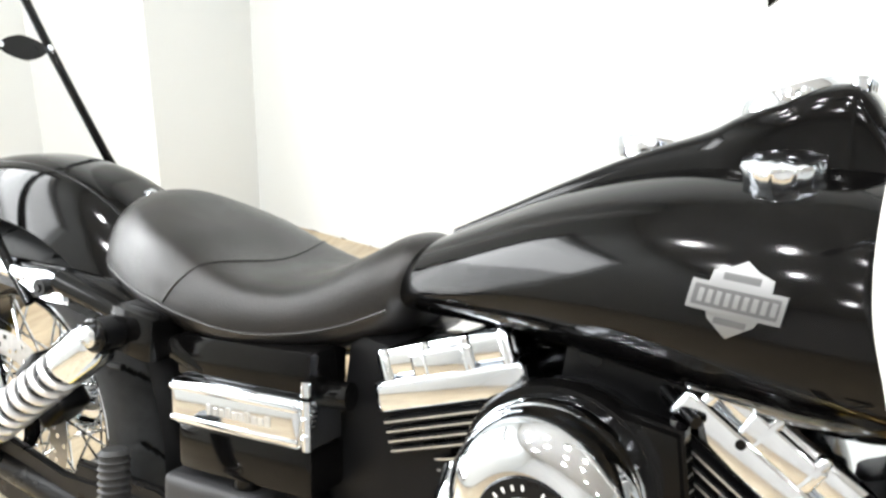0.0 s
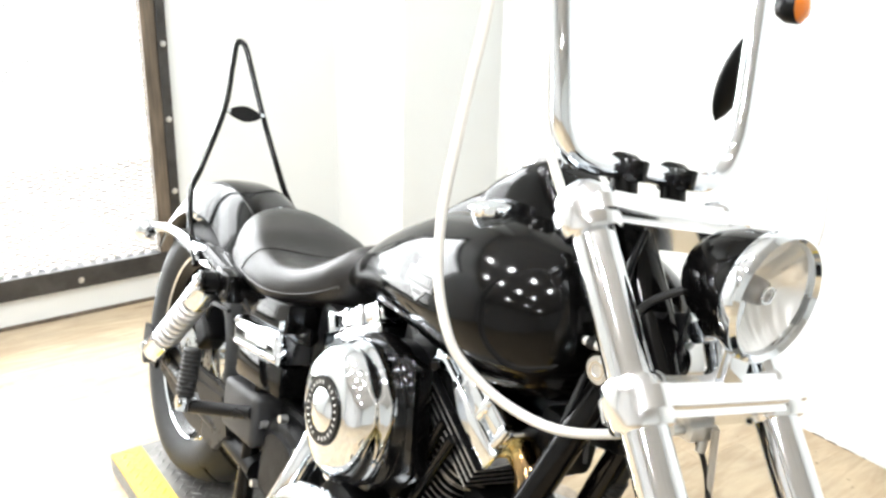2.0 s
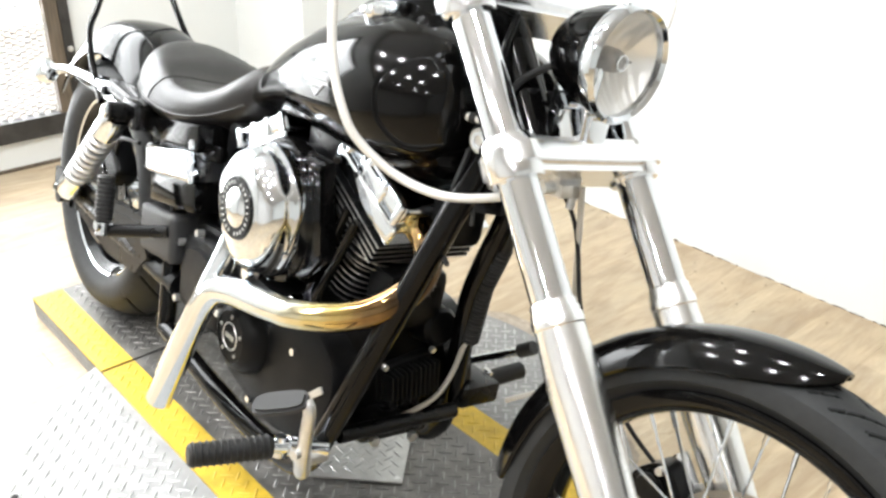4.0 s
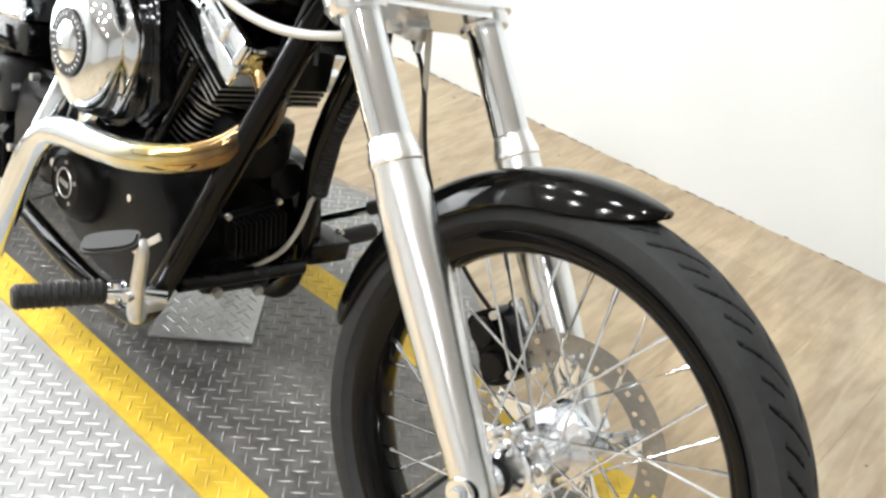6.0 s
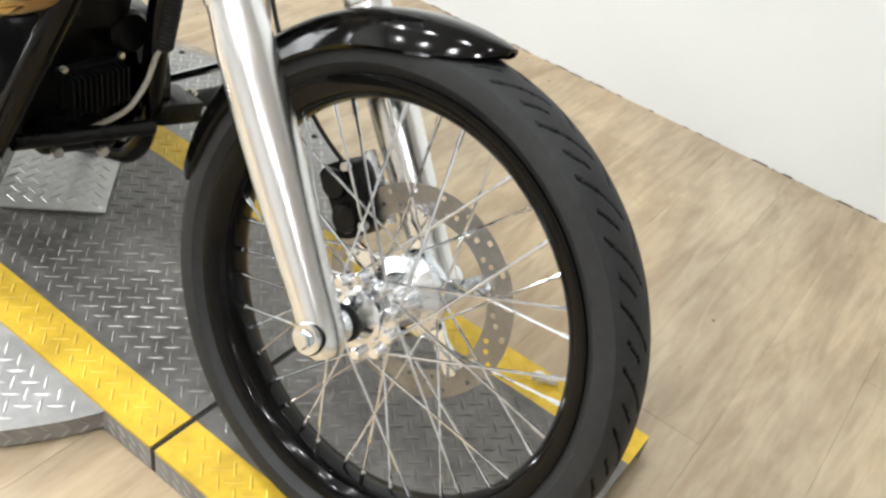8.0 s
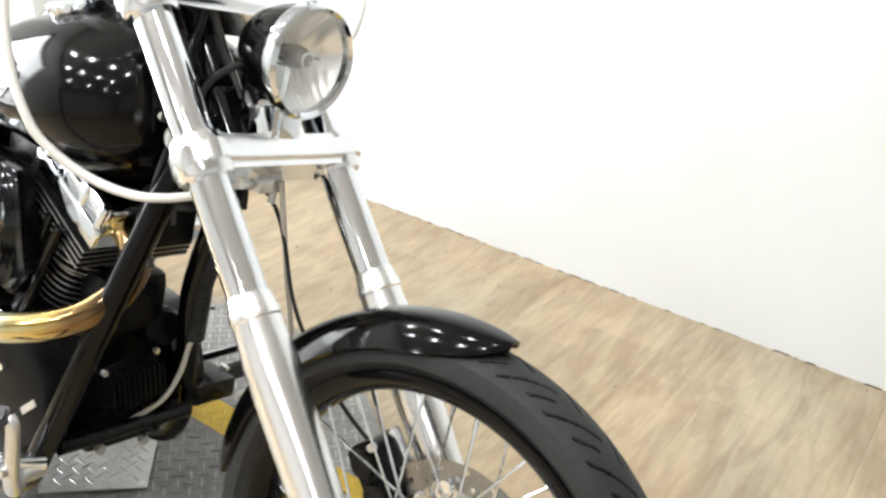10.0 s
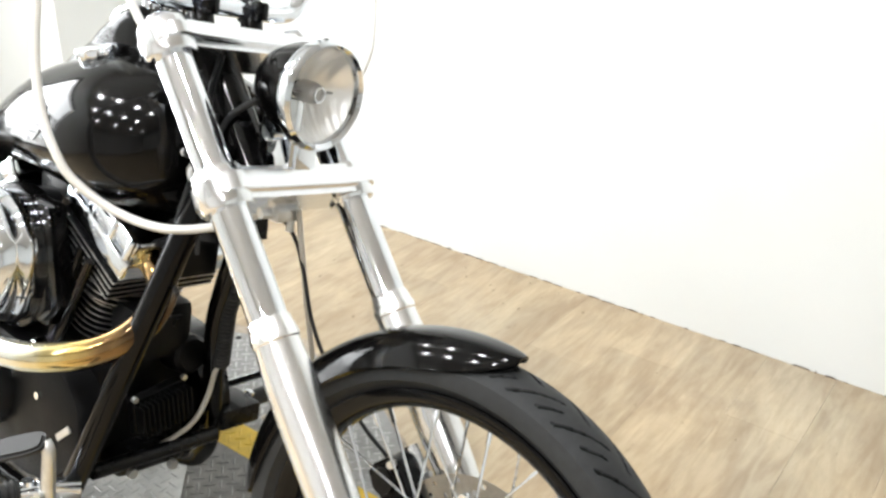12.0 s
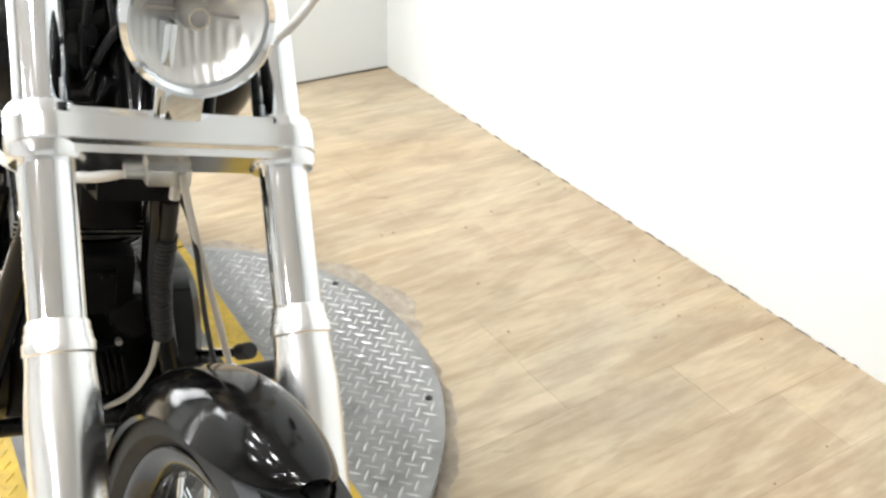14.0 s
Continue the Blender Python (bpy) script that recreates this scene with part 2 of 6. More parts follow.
# ---- room ----
FLOOR_Z, WALL_Y, CEIL = -0.055, 1.485, 3.0
DOOR_X, JUT_X, JUT_Y = -2.9, -2.41, 1.04
structure("floor_base", block(-6, 5, -5, 3, FLOOR_Z - 0.2, FLOOR_Z - 0.012), GAP, "dark bed under the plank floor", "floor")
structure("wall_north", block(JUT_X, 5, WALL_Y, WALL_Y + 0.15, FLOOR_Z - 0.012, CEIL), WHITE, "smooth bright white painted wall", "wall")
structure("wall_jut", block(DOOR_X - 0.15, JUT_X, JUT_Y, WALL_Y + 0.15, FLOOR_Z - 0.012, CEIL), WHITE, "white painted wall that juts into the room", "wall")
structure("wall_east", block(4.85, 5, -5, WALL_Y, FLOOR_Z - 0.012, CEIL), WHITE, "plain white painted wall", "wall")
structure("wall_south", block(-6, 5, -5.15, -5, FLOOR_Z - 0.012, CEIL), FAR_WHITE, "off-white painted far wall of the showroom", "wall")
structure("ceiling", block(-6, 5, -5.15, WALL_Y + 0.15, CEIL, CEIL + 0.12), CEIL_PAINT, "white painted flat ceiling", "ceiling")
# door wall with an opening that takes the mesh gate
GATE_Y0, GATE_Y1, GATE_Z0, GATE_Z1 = -1.35, 0.36, 0.055, 2.2
wall = block(DOOR_X - 0.12, DOOR_X, GATE_Y1, JUT_Y, FLOOR_Z - 0.012, CEIL)
wall = join(wall, block(DOOR_X - 0.12, DOOR_X, GATE_Y0, GATE_Y1, FLOOR_Z - 0.012, GATE_Z0),
            block(DOOR_X - 0.12, DOOR_X, GATE_Y0, GATE_Y1, GATE_Z1, CEIL),
            block(DOOR_X - 0.12, DOOR_X, -5, GATE_Y0, FLOOR_Z - 0.012, CEIL))
structure("wall_west", wall, WHITE, "white painted wall with a wide opening closed by a mesh gate", "wall")
structure("backdrop", block(-5.2, -5.1, -5, 3, FLOOR_Z - 0.012, CEIL), glow("bright daylight", (0.97, 0.985, 1.0), 4.5), "bright white glare outside the mesh gate", "backdrop")

area_lamp("daylight_opening", pose(DOOR_X - 0.1, (GATE_Y0 + GATE_Y1) / 2, 1.1, 0, -90, 0), 2.0, 1.6, 180, (0.95, 0.98, 1.0))

# ---- lamps of the room ----
LAMP_GLOW = glow("lamp diffuser", (1.0, 0.98, 0.95), 12.0)
LAMPS = [(x, y) for y in (-0.55, -1.6) for x in (-2.3, -1.4, -0.5, 0.4)] + [(x, -2.9) for x in (-2.2, -0.7, 0.8, 2.3)]
for i, (x, y) in enumerate(LAMPS):
    lamp = thing("downlight", "round white recessed ceiling downlight, switched on", "ceiling light", "ceiling lights", pose(x, y, CEIL - 0.004))
    part("trim_ring", lathe([(0.08, 0.004), (0.097, 0.004), (0.097, -0.006), (0.08, -0.012)], 32, closed=True), WHITE, lamp)
    part("diffuser", lathe([(0.001, -0.004), (0.08, -0.004), (0.08, 0.0), (0.001, 0.0)], 32), LAMP_GLOW, lamp)
    d = bpy.data.lights.new("downlight_beam", "AREA")
    d.shape, d.size, d.energy, d.color = "DISK", 0.15, LAMP_WATTS, (0.975, 0.99, 1.0)
    beam = new("downlight_beam", d)
    beam.matrix_world = pose(x, y, CEIL - 0.02)

# ---- turntable and ramp strip ----
TT = (-0.835, 0.021)
TR = 0.641
turntable = thing("turntable", "low round turntable of bright tread plate on the wooden floor", "turntable", "", pose(TT[0], TT[1], 0))
part("disc", lathe([(0.001, -0.014), (TR - 0.004, -0.014), (TR - 0.001, -0.0085), (TR - 0.006, -0.006), (0.001, -0.006)], 160), STEEL, turntable, "bright tread plate disc")
part("skirt", lathe([(TR - 0.012, FLOOR_Z + 0.006), (TR - 0.006, FLOOR_Z + 0.006), (TR - 0.006, -0.0145), (TR - 0.012, -0.0145)], 160, closed=True), STEEL, turntable, "upright tread plate skirt round the disc")
S0, S1, SY0, SY1 = -1.83, 0.41, -0.236, 0.336
strip = thing("ramp_strip", "dark tread plate strip with yellow painted edges, laid across the turntable", "ramp")
JOINTS = [S0, -1.38, -0.14, S1]
for a, b in zip(JOINTS, JOINTS[1:]):
    part("panel", block(a + 0.005, b - 0.005, SY0 + 0.078, SY1 - 0.078, -0.006, 0.0), DARK_STEEL, strip, "dark worn tread plate panel", False)
    part("yellow_edge", block(a + 0.005, b - 0.005, SY0, SY0 + 0.078, -0.006, 0.0005), YELLOW, strip, "yellow painted tread plate edge", False)
    part("yellow_edge", block(a + 0.005, b - 0.005, SY1 - 0.078, SY1, -0.006, 0.0005), YELLOW, strip, "yellow painted tread plate edge", False)
    part("side_flange", block(a + 0.005, b - 0.005, SY0 + 0.0005, SY0 + 0.004, FLOOR_Z + 0.001, -0.0065), STEEL, strip, "bent bright steel flange", False)
    part("side_flange", block(a + 0.005, b - 0.005, SY1 - 0.004, SY1 - 0.0005, FLOOR_Z + 0.001, -0.0065), STEEL, strip, "bent bright steel flange", False)

# ---- motorcycle ----
BIKE = pose(0.0866, -0.1656, 0.0013) @ pose(0, 0, 0, 0, 0, -3.3) @ pose(0, 0, 0, -13.7, 0, 0)
bike = thing("motorcycle", "black and chrome cruiser motorcycle with high handlebar, leaning on its stand", "motorcycle", "", BIKE)
AX = Vector((0.02, 0, 0.36))
U = Vector((-0.6394, 0, 0.7688))
HEAD = AX + 0.62 * U + Vector((-0.05, 0, -0.04))
STEER = Matrix.Rotation(radians(0.86), 4, "X") @ Matrix.Translation((-0.012, 0.0258, -0.005)) @ Matrix.Translation(HEAD) @ Matrix.Rotation(radians(2.86), 4, U) @ Matrix.Translation(-HEAD)


def fpart(name, bm, material, parent, label="", **k):
    return part(name, move(bm, STEER), material, parent, label, **k)


def ypose(p):
    """z of the lathe turned to +y at p."""
    return aim(p, (0, 1, 0))


# front wheel
def tyre_mesh(R, half, bead, segs, groove, m):
    prof = [(bead, -0.62 * half), (bead + 0.012, -0.8 * half), (bead + 0.3 * (R - bead), -0.98 * half), (bead + 0.5 * (R - bead), -half),
            (bead + 0.7 * (R - bead), -0.95 * half)]
    n = 60
    for i in range(n + 1):
        a = -1 + 2 * i / n
        y = a * 0.84 * half
        prof.append((R - (R - bead) * 0.24 * abs(a) ** 2.2, y))
    prof += [(r, -h) for r, h in prof[4::-1]]
    rr = []
    for k in range(segs):
        th = 2 * math.pi * k / segs
        ring = []
        for r, h in prof:
            a = h / half
            d = groove(th, a) if r > bead + 0.5 * (R - bead) else 0
            ring.append(((r - d) * math.cos(th), (r - d) * math.sin(th), h))
        rr.append(ring)
    bm = rings(rr, closed=True)
    bm.faces.ensure_lookup_table()
    n = len(prof)
    for f, face in enumerate(bm.faces):
        k, i = divmod(f, n)
        th, h = 2 * math.pi * (k + 0.5) / segs, 0.5 * (prof[i][1] + prof[(i + 1) % n][1])
        # groove faces take the darker copy that carries the painted shade
        if 5 <= i < n - 6 and groove(th, h / half) > 0:
            face.material_index = 1
    return move(bm, m)


def groove_front(th, a):
    """Long swept grooves from the crown to the shoulder, with a short slash between, set off left to right by half a step."""
    side = a > 0
    b = abs(a)
    if b > 0.82:
        return 0
    u = th * 30 / (2 * math.pi) + 0.5 * side
    arc = (u + 1.15 * b ** 0.9) % 1.0
    slash = (u + 0.5 + 1.15 * b ** 0.9) % 1.0
    if arc < 0.1 and 0.03 < b < 0.76:
        return 0.0035
    if slash < 0.09 and 0.34 < b < 0.68:
        return 0.0035
    return 0


WHEEL = ypose(AX)
front_wheel = fpart("front_wheel", lathe([(0.2598, -0.016), (0.2640, -0.026), (0.2737, -0.033), (0.2841, -0.037), (0.2883, -0.036), (0.2890, -0.031), (0.2848, -0.026), (0.2723, -0.012), (0.2709, 0.0), (0.2723, 0.012),
                                          (0.2848, 0.026), (0.2890, 0.031), (0.2883, 0.036), (0.2841, 0.037), (0.2737, 0.033), (0.2640, 0.026), (0.2598, 0.016), (0.2570, 0)], 128, WHEEL, closed=True), BLACK, bike, "black laced wire wheel")
fpart("tyre", tyre_mesh(0.342, 0.046, 0.284, 1100, groove_front, WHEEL), [TYRE, GROOVE_SHADE], front_wheel, "black rubber tyre with swept tread grooves", angle=25)
fpart("hub", lathe([(0.001, -0.08), (0.02, -0.08), (0.024, -0.068), (0.028, -0.06), (0.034, -0.058), (0.036, -0.052), (0.05, -0.05), (0.051, -0.042), (0.04, -0.038), (0.035, -0.024), (0.032, 0.0), (0.036, 0.03), (0.054, 0.04), (0.056, 0.05), (0.05, 0.058), (0.03, 0.07), (0.001, 0.07)], 40, WHEEL), ALU, front_wheel, "polished alloy wheel hub")
for k in range(10):
    th = 2 * math.pi * k / 10
    fpart("spoke_boss", rod(AX + Vector((0.048 * math.cos(th), -0.062, 0.048 * math.sin(th))), AX + Vector((0.048 * math.cos(th), -0.036, 0.048 * math.sin(th))), 0.0078, 12, chamfer=0.0015), ALU, front_wheel)
for k in range(40):
    th = 2 * math.pi * (k + 0.5) / 40
    side = -1 if k % 2 else 1
    lean = (1 if (k // 2) % 2 else -1) * 1.15
    p1 = AX + Vector((0.26 * math.cos(th), side * 0.006, 0.26 * math.sin(th)))
    p0 = AX + Vector((0.047 * math.cos(th + lean), side * 0.046, 0.047 * math.sin(th + lean)))
    d = (p1 - p0).normalized()
    bm = join(rod(p0, p1, 0.0019, 8), rod(p1 - d * 0.022, p1 - d * 0.002, 0.0031, 8))
    fpart("spoke", bm, CHROME, front_wheel)


def disc_mesh(y, m_at, r_out=0.146, r_in=0.107):
    """Drilled brake disc: a ring with rows of holes."""
    bm = bmesh.new()
    segs, rows = 120, 6
    rad = [r_in + (r_out - r_in) * i / rows for i in range(rows + 1)]
    grid = [[bm.verts.new((r * math.cos(2 * math.pi * k / segs), r * math.sin(2 * math.pi * k / segs), 0)) for k in range(segs)] for r in rad]
    for i in range(rows):
        for k in range(segs):
            hole = (k % 6 == 0 and i == 1) or (k % 6 == 2 and i == 2) or (k % 6 == 4 and i == 4)
            if not hole:
                bm.faces.new((grid[i][k], grid[i + 1][k], grid[i + 1][(k + 1) % segs], grid[i][(k + 1) % segs]))
    bmesh.ops.solidify(bm, geom=bm.faces[:], thickness=0.005)
    return move(bm, m_at)


def carrier_mesh(m_at, arms=5, r=0.115):
    bms = [lathe([(0.02, -0.004), (0.052, -0.004), (0.052, 0.004), (0.02, 0.004)], 32, closed=True)]
    for k in range(arms):
        a = 2 * math.pi * k / arms
        b = outline_prism([(0.03, -0.022), (0.075, -0.011), (r, -0.016), (r, 0.016), (0.075, 0.011), (0.03, 0.022)], 0.006)
        bms.append(move(b, Matrix.Rotation(a, 4, "Z") @ Matrix.Translation((0, 0, -0.003))))
        bms.append(lathe([(0.001, -0.008), (0.009, -0.008), (0.009, 0.008), (0.001, 0.008)], 14, Matrix.Rotation(a, 4, "Z") @ Matrix.Translation((r - 0.004, 0, 0))))
    return move(join(*bms), m_at)


DISC = ypose(AX + Vector((0, 0.068, 0)))
disc = fpart("brake_disc", disc_mesh(0, DISC), DISC_STEEL, front_wheel, "drilled steel brake disc", smooth=False)
fpart("disc_carrier", carrier_mesh(DISC), CHROME, front_wheel, "chrome brake disc carrier")

# fork
def streaked(m, amount):
    """Fine lengthwise polishing streaks along the fork."""
    nt = m.node_tree
    tc = nt.nodes.new("ShaderNodeTexCoord")
    mp = nt.nodes.new("ShaderNodeMapping")
    mp.vector_type = "TEXTURE"
    mp.inputs["Rotation"].default_value = (STEER @ aim((0, 0, 0), U)).to_euler()
    mp.inputs["Scale"].default_value = (0.007, 0.007, 2.0)
    nt.links.new(tc.outputs["Object"], mp.inputs["Vector"])
    n = nt.nodes.new("ShaderNodeTexNoise")
    n.inputs["Scale"].default_value, n.inputs["Detail"].default_value = 1.0, 3
    nt.links.new(mp.outputs["Vector"], n.inputs["Vector"])
    bp = nt.nodes.new("ShaderNodeBump")
    bp.inputs["Strength"].default_value, bp.inputs["Distance"].default_value = amount, 0.002
    nt.links.new(n.outputs["Fac"], bp.inputs["Height"])
    nt.links.new(bp.outputs["Normal"], nt.nodes["Principled BSDF"].inputs["Normal"])
    return m


FORK_ALU = streaked(mat("streaky polished alloy", (0.93, 0.94, 0.95), rough=0.24, metal=1.0, rough_var=0.02), 0.16)
FORK_CHROME = streaked(mat("streaky fork chrome", (0.84, 0.865, 0.9), rough=0.07, metal=1.0), 0.12)
TW = 0.1228
fork = fpart("front_fork", rod(HEAD - 0.03 * U, HEAD + 0.2 * U, 0.024, 28, chamfer=0.002), BLACK_SATIN, bike, "chrome telescopic fork with polished triple clamps")
for side in (-1, 1):
    o = AX + Vector((0, side * TW, 0))
    M = aim(o, U)
    fpart("slider", lathe([(0.001, -0.028), (0.018, -0.028), (0.024, -0.02), (0.027, 0.0), (0.0275, 0.05), (0.03, 0.1), (0.033, 0.19), (0.0345, 0.3), (0.0345, 0.33), (0.031, 0.372), (0.0308, 0.384), (0.0325, 0.386), (0.0325, 0.396), (0.0305, 0.399), (0.0305, 0.404), (0.029, 0.407), (0.029, 0.414), (0.027, 0.417), (0.02, 0.417)], 48, M), FORK_ALU, fork, "polished alloy fork slider")
    fpart("fork_tube", lathe([(0.02, 0.41), (0.0262, 0.412), (0.0262, 0.585), (0.0262, 0.83), (0.02, 0.836)], 48, M), FORK_CHROME, fork, "chrome fork tube cover")
    e = lathe([(0.001, -0.03), (0.0185, -0.03), (0.0205, -0.026), (0.0205, 0.03), (0.001, 0.032)], 32, ypose(o))
    e = join(e, lathe([(0.001, -0.038), (0.0095, -0.038), (0.011, -0.035), (0.011, -0.028), (0.001, -0.028)], 6, ypose(o)))
    fpart("axle_clamp", e, CHROME, fork, "chrome axle clamp and nut")


def clamp_bar(s, depth, thick, fwd):
    """A forged yoke across both fork tubes, waisted in plan."""
    pts = []
    for t in range(-20, 21):
        y = t / 20 * 0.158
        w = depth * (0.9 + 0.1 * min(1, (abs(y) / TW) ** 6)) if abs(y) < TW else depth * math.sqrt(max(0.05, 1 - ((abs(y) - TW) / 0.0365) ** 2))
        pts.append((y, w))
    ring = [(y, w * 0.5 + fwd) for y, w in pts] + [(y, -w * 0.5 + fwd) for y, w in reversed(pts)]
    bm = outline_prism(ring, thick, 0.011, 5)
    X = U.cross(Vector((0, 1, 0))).normalized()
    m = Matrix(((0, -X.x, U.x, 0), (1, -X.y, U.y, 0), (0, -X.z, U.z, 0), (0, 0, 0, 1)))
    return move(bm, Matrix.Translation(AX + U * (s - thick / 2)) @ m)


fpart("lower_clamp", clamp_bar(0.597, 0.09, 0.046, 0.0), ALU, fork, "polished lower triple clamp")
fpart("upper_clamp", clamp_bar(0.82, 0.09, 0.04, 0.0), ALU, fork, "polished upper triple clamp")

for side in (-1, 1):
    M = aim(AX + Vector((0, side * TW, 0)), U)
    for c, h in ((0.597, 0.028), (0.82, 0.026)):
        fpart("clamp_boss", lathe([(0.0262, c - h), (0.0335, c - h), (0.0365, c - h + 0.005), (0.0368, c), (0.0365, c + h - 0.005), (0.0335, c + h), (0.0262, c + h)], 40, M, closed=True), ALU, fork, "polished clamp boss round the fork tube")
        fpart("pinch_bolt", rod(AX + U * c + Vector((-0.036, side * (TW - 0.03), -0.02)), AX + U * c + Vector((-0.05, side * (TW - 0.03), -0.032)), 0.0075, 10), CHROME, fork)
    fpart("fork_cap", lathe([(0.001, 0.862), (0.012, 0.861), (0.02, 0.857), (0.0245, 0.85), (0.0255, 0.84), (0.001, 0.84)], 36, M), CHROME, fork, "domed chrome fork cap")

# tank
def superring(x, w, zc, up, down, n=2.4, segs=56, yc=0.0, n_low=None):
    out = []
    for k in range(segs):
        a = 2 * math.pi * k / segs
        c, s = math.cos(a), math.sin(a)
        e = n if s >= 0 else (n_low or n)
        y = w * math.copysign(abs(c) ** (2 / e), c)
        z = (up if s >= 0 else down) * math.copysign(abs(s) ** (2 / e), s)
        out.append((x, yc + y, zc + z))
    return out


def interp_rows(rows, steps):
    """Catmull-Rom over rows of numbers."""
    R = [np.array(r, float) for r in rows]
    R = [2 * R[0] - R[1]] + R + [2 * R[-1] - R[-2]]
    out = []
    for i in range(1, len(R) - 2):
        a, b, c, d = R[i - 1:i + 3]
        for k in range(steps):
            t = k / steps
            out.append(0.5 * (2 * b + (c - a) * t + (2 * a - 5 * b + 4 * c - d) * t * t + (3 * b - a - 3 * c + d) * t ** 3))
    out.append(R[-2])
    return out


TANK_N = 2.15
TANK_ROWS = [(-1.15, 0.01, 0.706, 0.01, 0.01), (-1.137, 0.034, 0.708, 0.028, 0.02), (-1.09, 0.067, 0.72, 0.05, 0.03), (-1.01, 0.102, 0.748, 0.074, 0.046), (-0.92, 0.131, 0.782, 0.094, 0.07), (-0.82, 0.16, 0.805, 0.116, 0.09),
             (-0.72, 0.179, 0.818, 0.129, 0.103), (-0.65, 0.184, 0.826, 0.131, 0.113), (-0.59, 0.179, 0.833, 0.118, 0.115), (-0.545, 0.163, 0.838, 0.102, 0.104), (-0.513, 0.137, 0.844, 0.08, 0.086), (-0.496, 0.104, 0.848, 0.058, 0.063), (-0.488, 0.062, 0.85, 0.034, 0.037), (-0.485, 0.02, 0.85, 0.01, 0.012)]
tank = part("fuel_tank", rings([superring(*r, n=TANK_N) for r in interp_rows(TANK_ROWS, 6)]), BLACK, bike, "gloss black teardrop fuel tank")

# seat
SEAT_ROWS = [(-1.565, 0.025, 0.645, 0.03, 0.02), (-1.552, 0.065, 0.647, 0.066, 0.034), (-1.515, 0.103, 0.646, 0.092, 0.044), (-1.455, 0.131, 0.643, 0.104, 0.05), (-1.395, 0.145, 0.64, 0.104, 0.05), (-1.33, 0.149, 0.637, 0.09, 0.046),
             (-1.26, 0.146, 0.638, 0.077, 0.04), (-1.20, 0.132, 0.648, 0.073, 0.038), (-1.15, 0.113, 0.665, 0.084, 0.04), (-1.115, 0.097, 0.683, 0.091, 0.042), (-1.09, 0.082, 0.70, 0.08, 0.04), (-1.075, 0.06, 0.714, 0.06, 0.03), (-1.068, 0.03, 0.724, 0.035, 0.015)]


def seat_dish(x, y, z, w):
    """The sitting hollow, deepest on the centre line ahead of the bucket."""
    deep = 0.03 * math.exp(-((x + 1.30) / 0.1) ** 2) + 0.012 * math.exp(-((x + 1.42) / 0.06) ** 2)
    return z - deep * max(0, 1 - (y / (0.85 * w)) ** 2) if w > 0.02 else z


def seat_ring(r):
    return [(x, y, seat_dish(x, y, z, r[1]) if z > r[2] else z) for x, y, z in superring(*r, n=2.3)]


seat = part("seat", rings([seat_ring(r) for r in interp_rows(SEAT_ROWS, 6)]), LEATHER, bike, "black stitched solo seat")

# fenders
def fender(c, R, half, a0, a1, drop, thick=0.004, taper0=1.0, taper1=1.0, steps=64, arcs=24):
    """A curved guard round c in the xz plane from angle a0 to a1, rounded across, with side skirts."""
    rr = []
    for i in range(steps + 1):
        t = i / steps
        a = radians(a0 + (a1 - a0) * t)
        q0, q1 = min(1, (t + 0.004) / 0.24), min(1, (1 - t + 0.01) / 0.2)
        w = half * (taper0 + (1 - taper0) * math.sqrt(1 - (1 - q0) ** 2)) * (taper1 + (1 - taper1) * math.sqrt(1 - (1 - q1) ** 2))
        ring = []
        for lay in (0, 1):
            row = []
            for k in range(arcs + 1):
                b = -1 + 2 * k / arcs
                y = b * (w - lay * thick)
                r = R - lay * thick - drop * min(1, w / half) ** 1.3 * abs(b) ** 3.2
                row.append((c.x + r * math.cos(a), c.y + y, c.z + r * math.sin(a)))
            ring += row if lay == 0 else row[::-1]
        rr.append(ring)
    return rings(rr)


fpart("front_fender", fender(AX, 0.363, 0.056, 83.5, 178, 0.042, taper0=0.06, taper1=0.7), BLACK, bike, "gloss black front fender")
RAX = Vector((-1.735, 0, 0.325))
rear_fender = part("rear_fender", fender(RAX + Vector((0.03, 0, 0.0)), 0.415, 0.116, 52, 150, 0.085, taper1=0.9), BLACK, bike, "gloss black rear fender")


part("inner_fender", fender(RAX, 0.395, 0.10, 2, 66, 0.03), BLACK_MATT, bike, "matt black inner fender behind the battery")


def groove_rear(th, a):
    b = abs(a)
    q = (th * 18 / (2 * math.pi) + 0.5 * (a > 0) + 0.9 * b) % 1.0
    return 0.004 if q < 0.08 and 0.1 < b < 0.85 else 0


RW = ypose(RAX)
rear_wheel = part("rear_wheel", lathe([(0.195, -0.055), (0.215, -0.07), (0.222, -0.072), (0.222, -0.066), (0.205, -0.05), (0.205, 0.05), (0.222, 0.066), (0.222, 0.072), (0.195, 0.055), (0.19, 0)], 96, RW, closed=True), BLACK, bike, "black laced rear wheel")
part("tyre", tyre_mesh(0.325, 0.092, 0.213, 540, groove_rear, RW), [TYRE, GROOVE_SHADE], rear_wheel, "wide black rubber tyre", angle=60)
part("brake_disc", disc_mesh(0, ypose(RAX + Vector((0, -0.082, 0)))), DISC_STEEL, rear_wheel, "drilled steel brake disc", smooth=False)

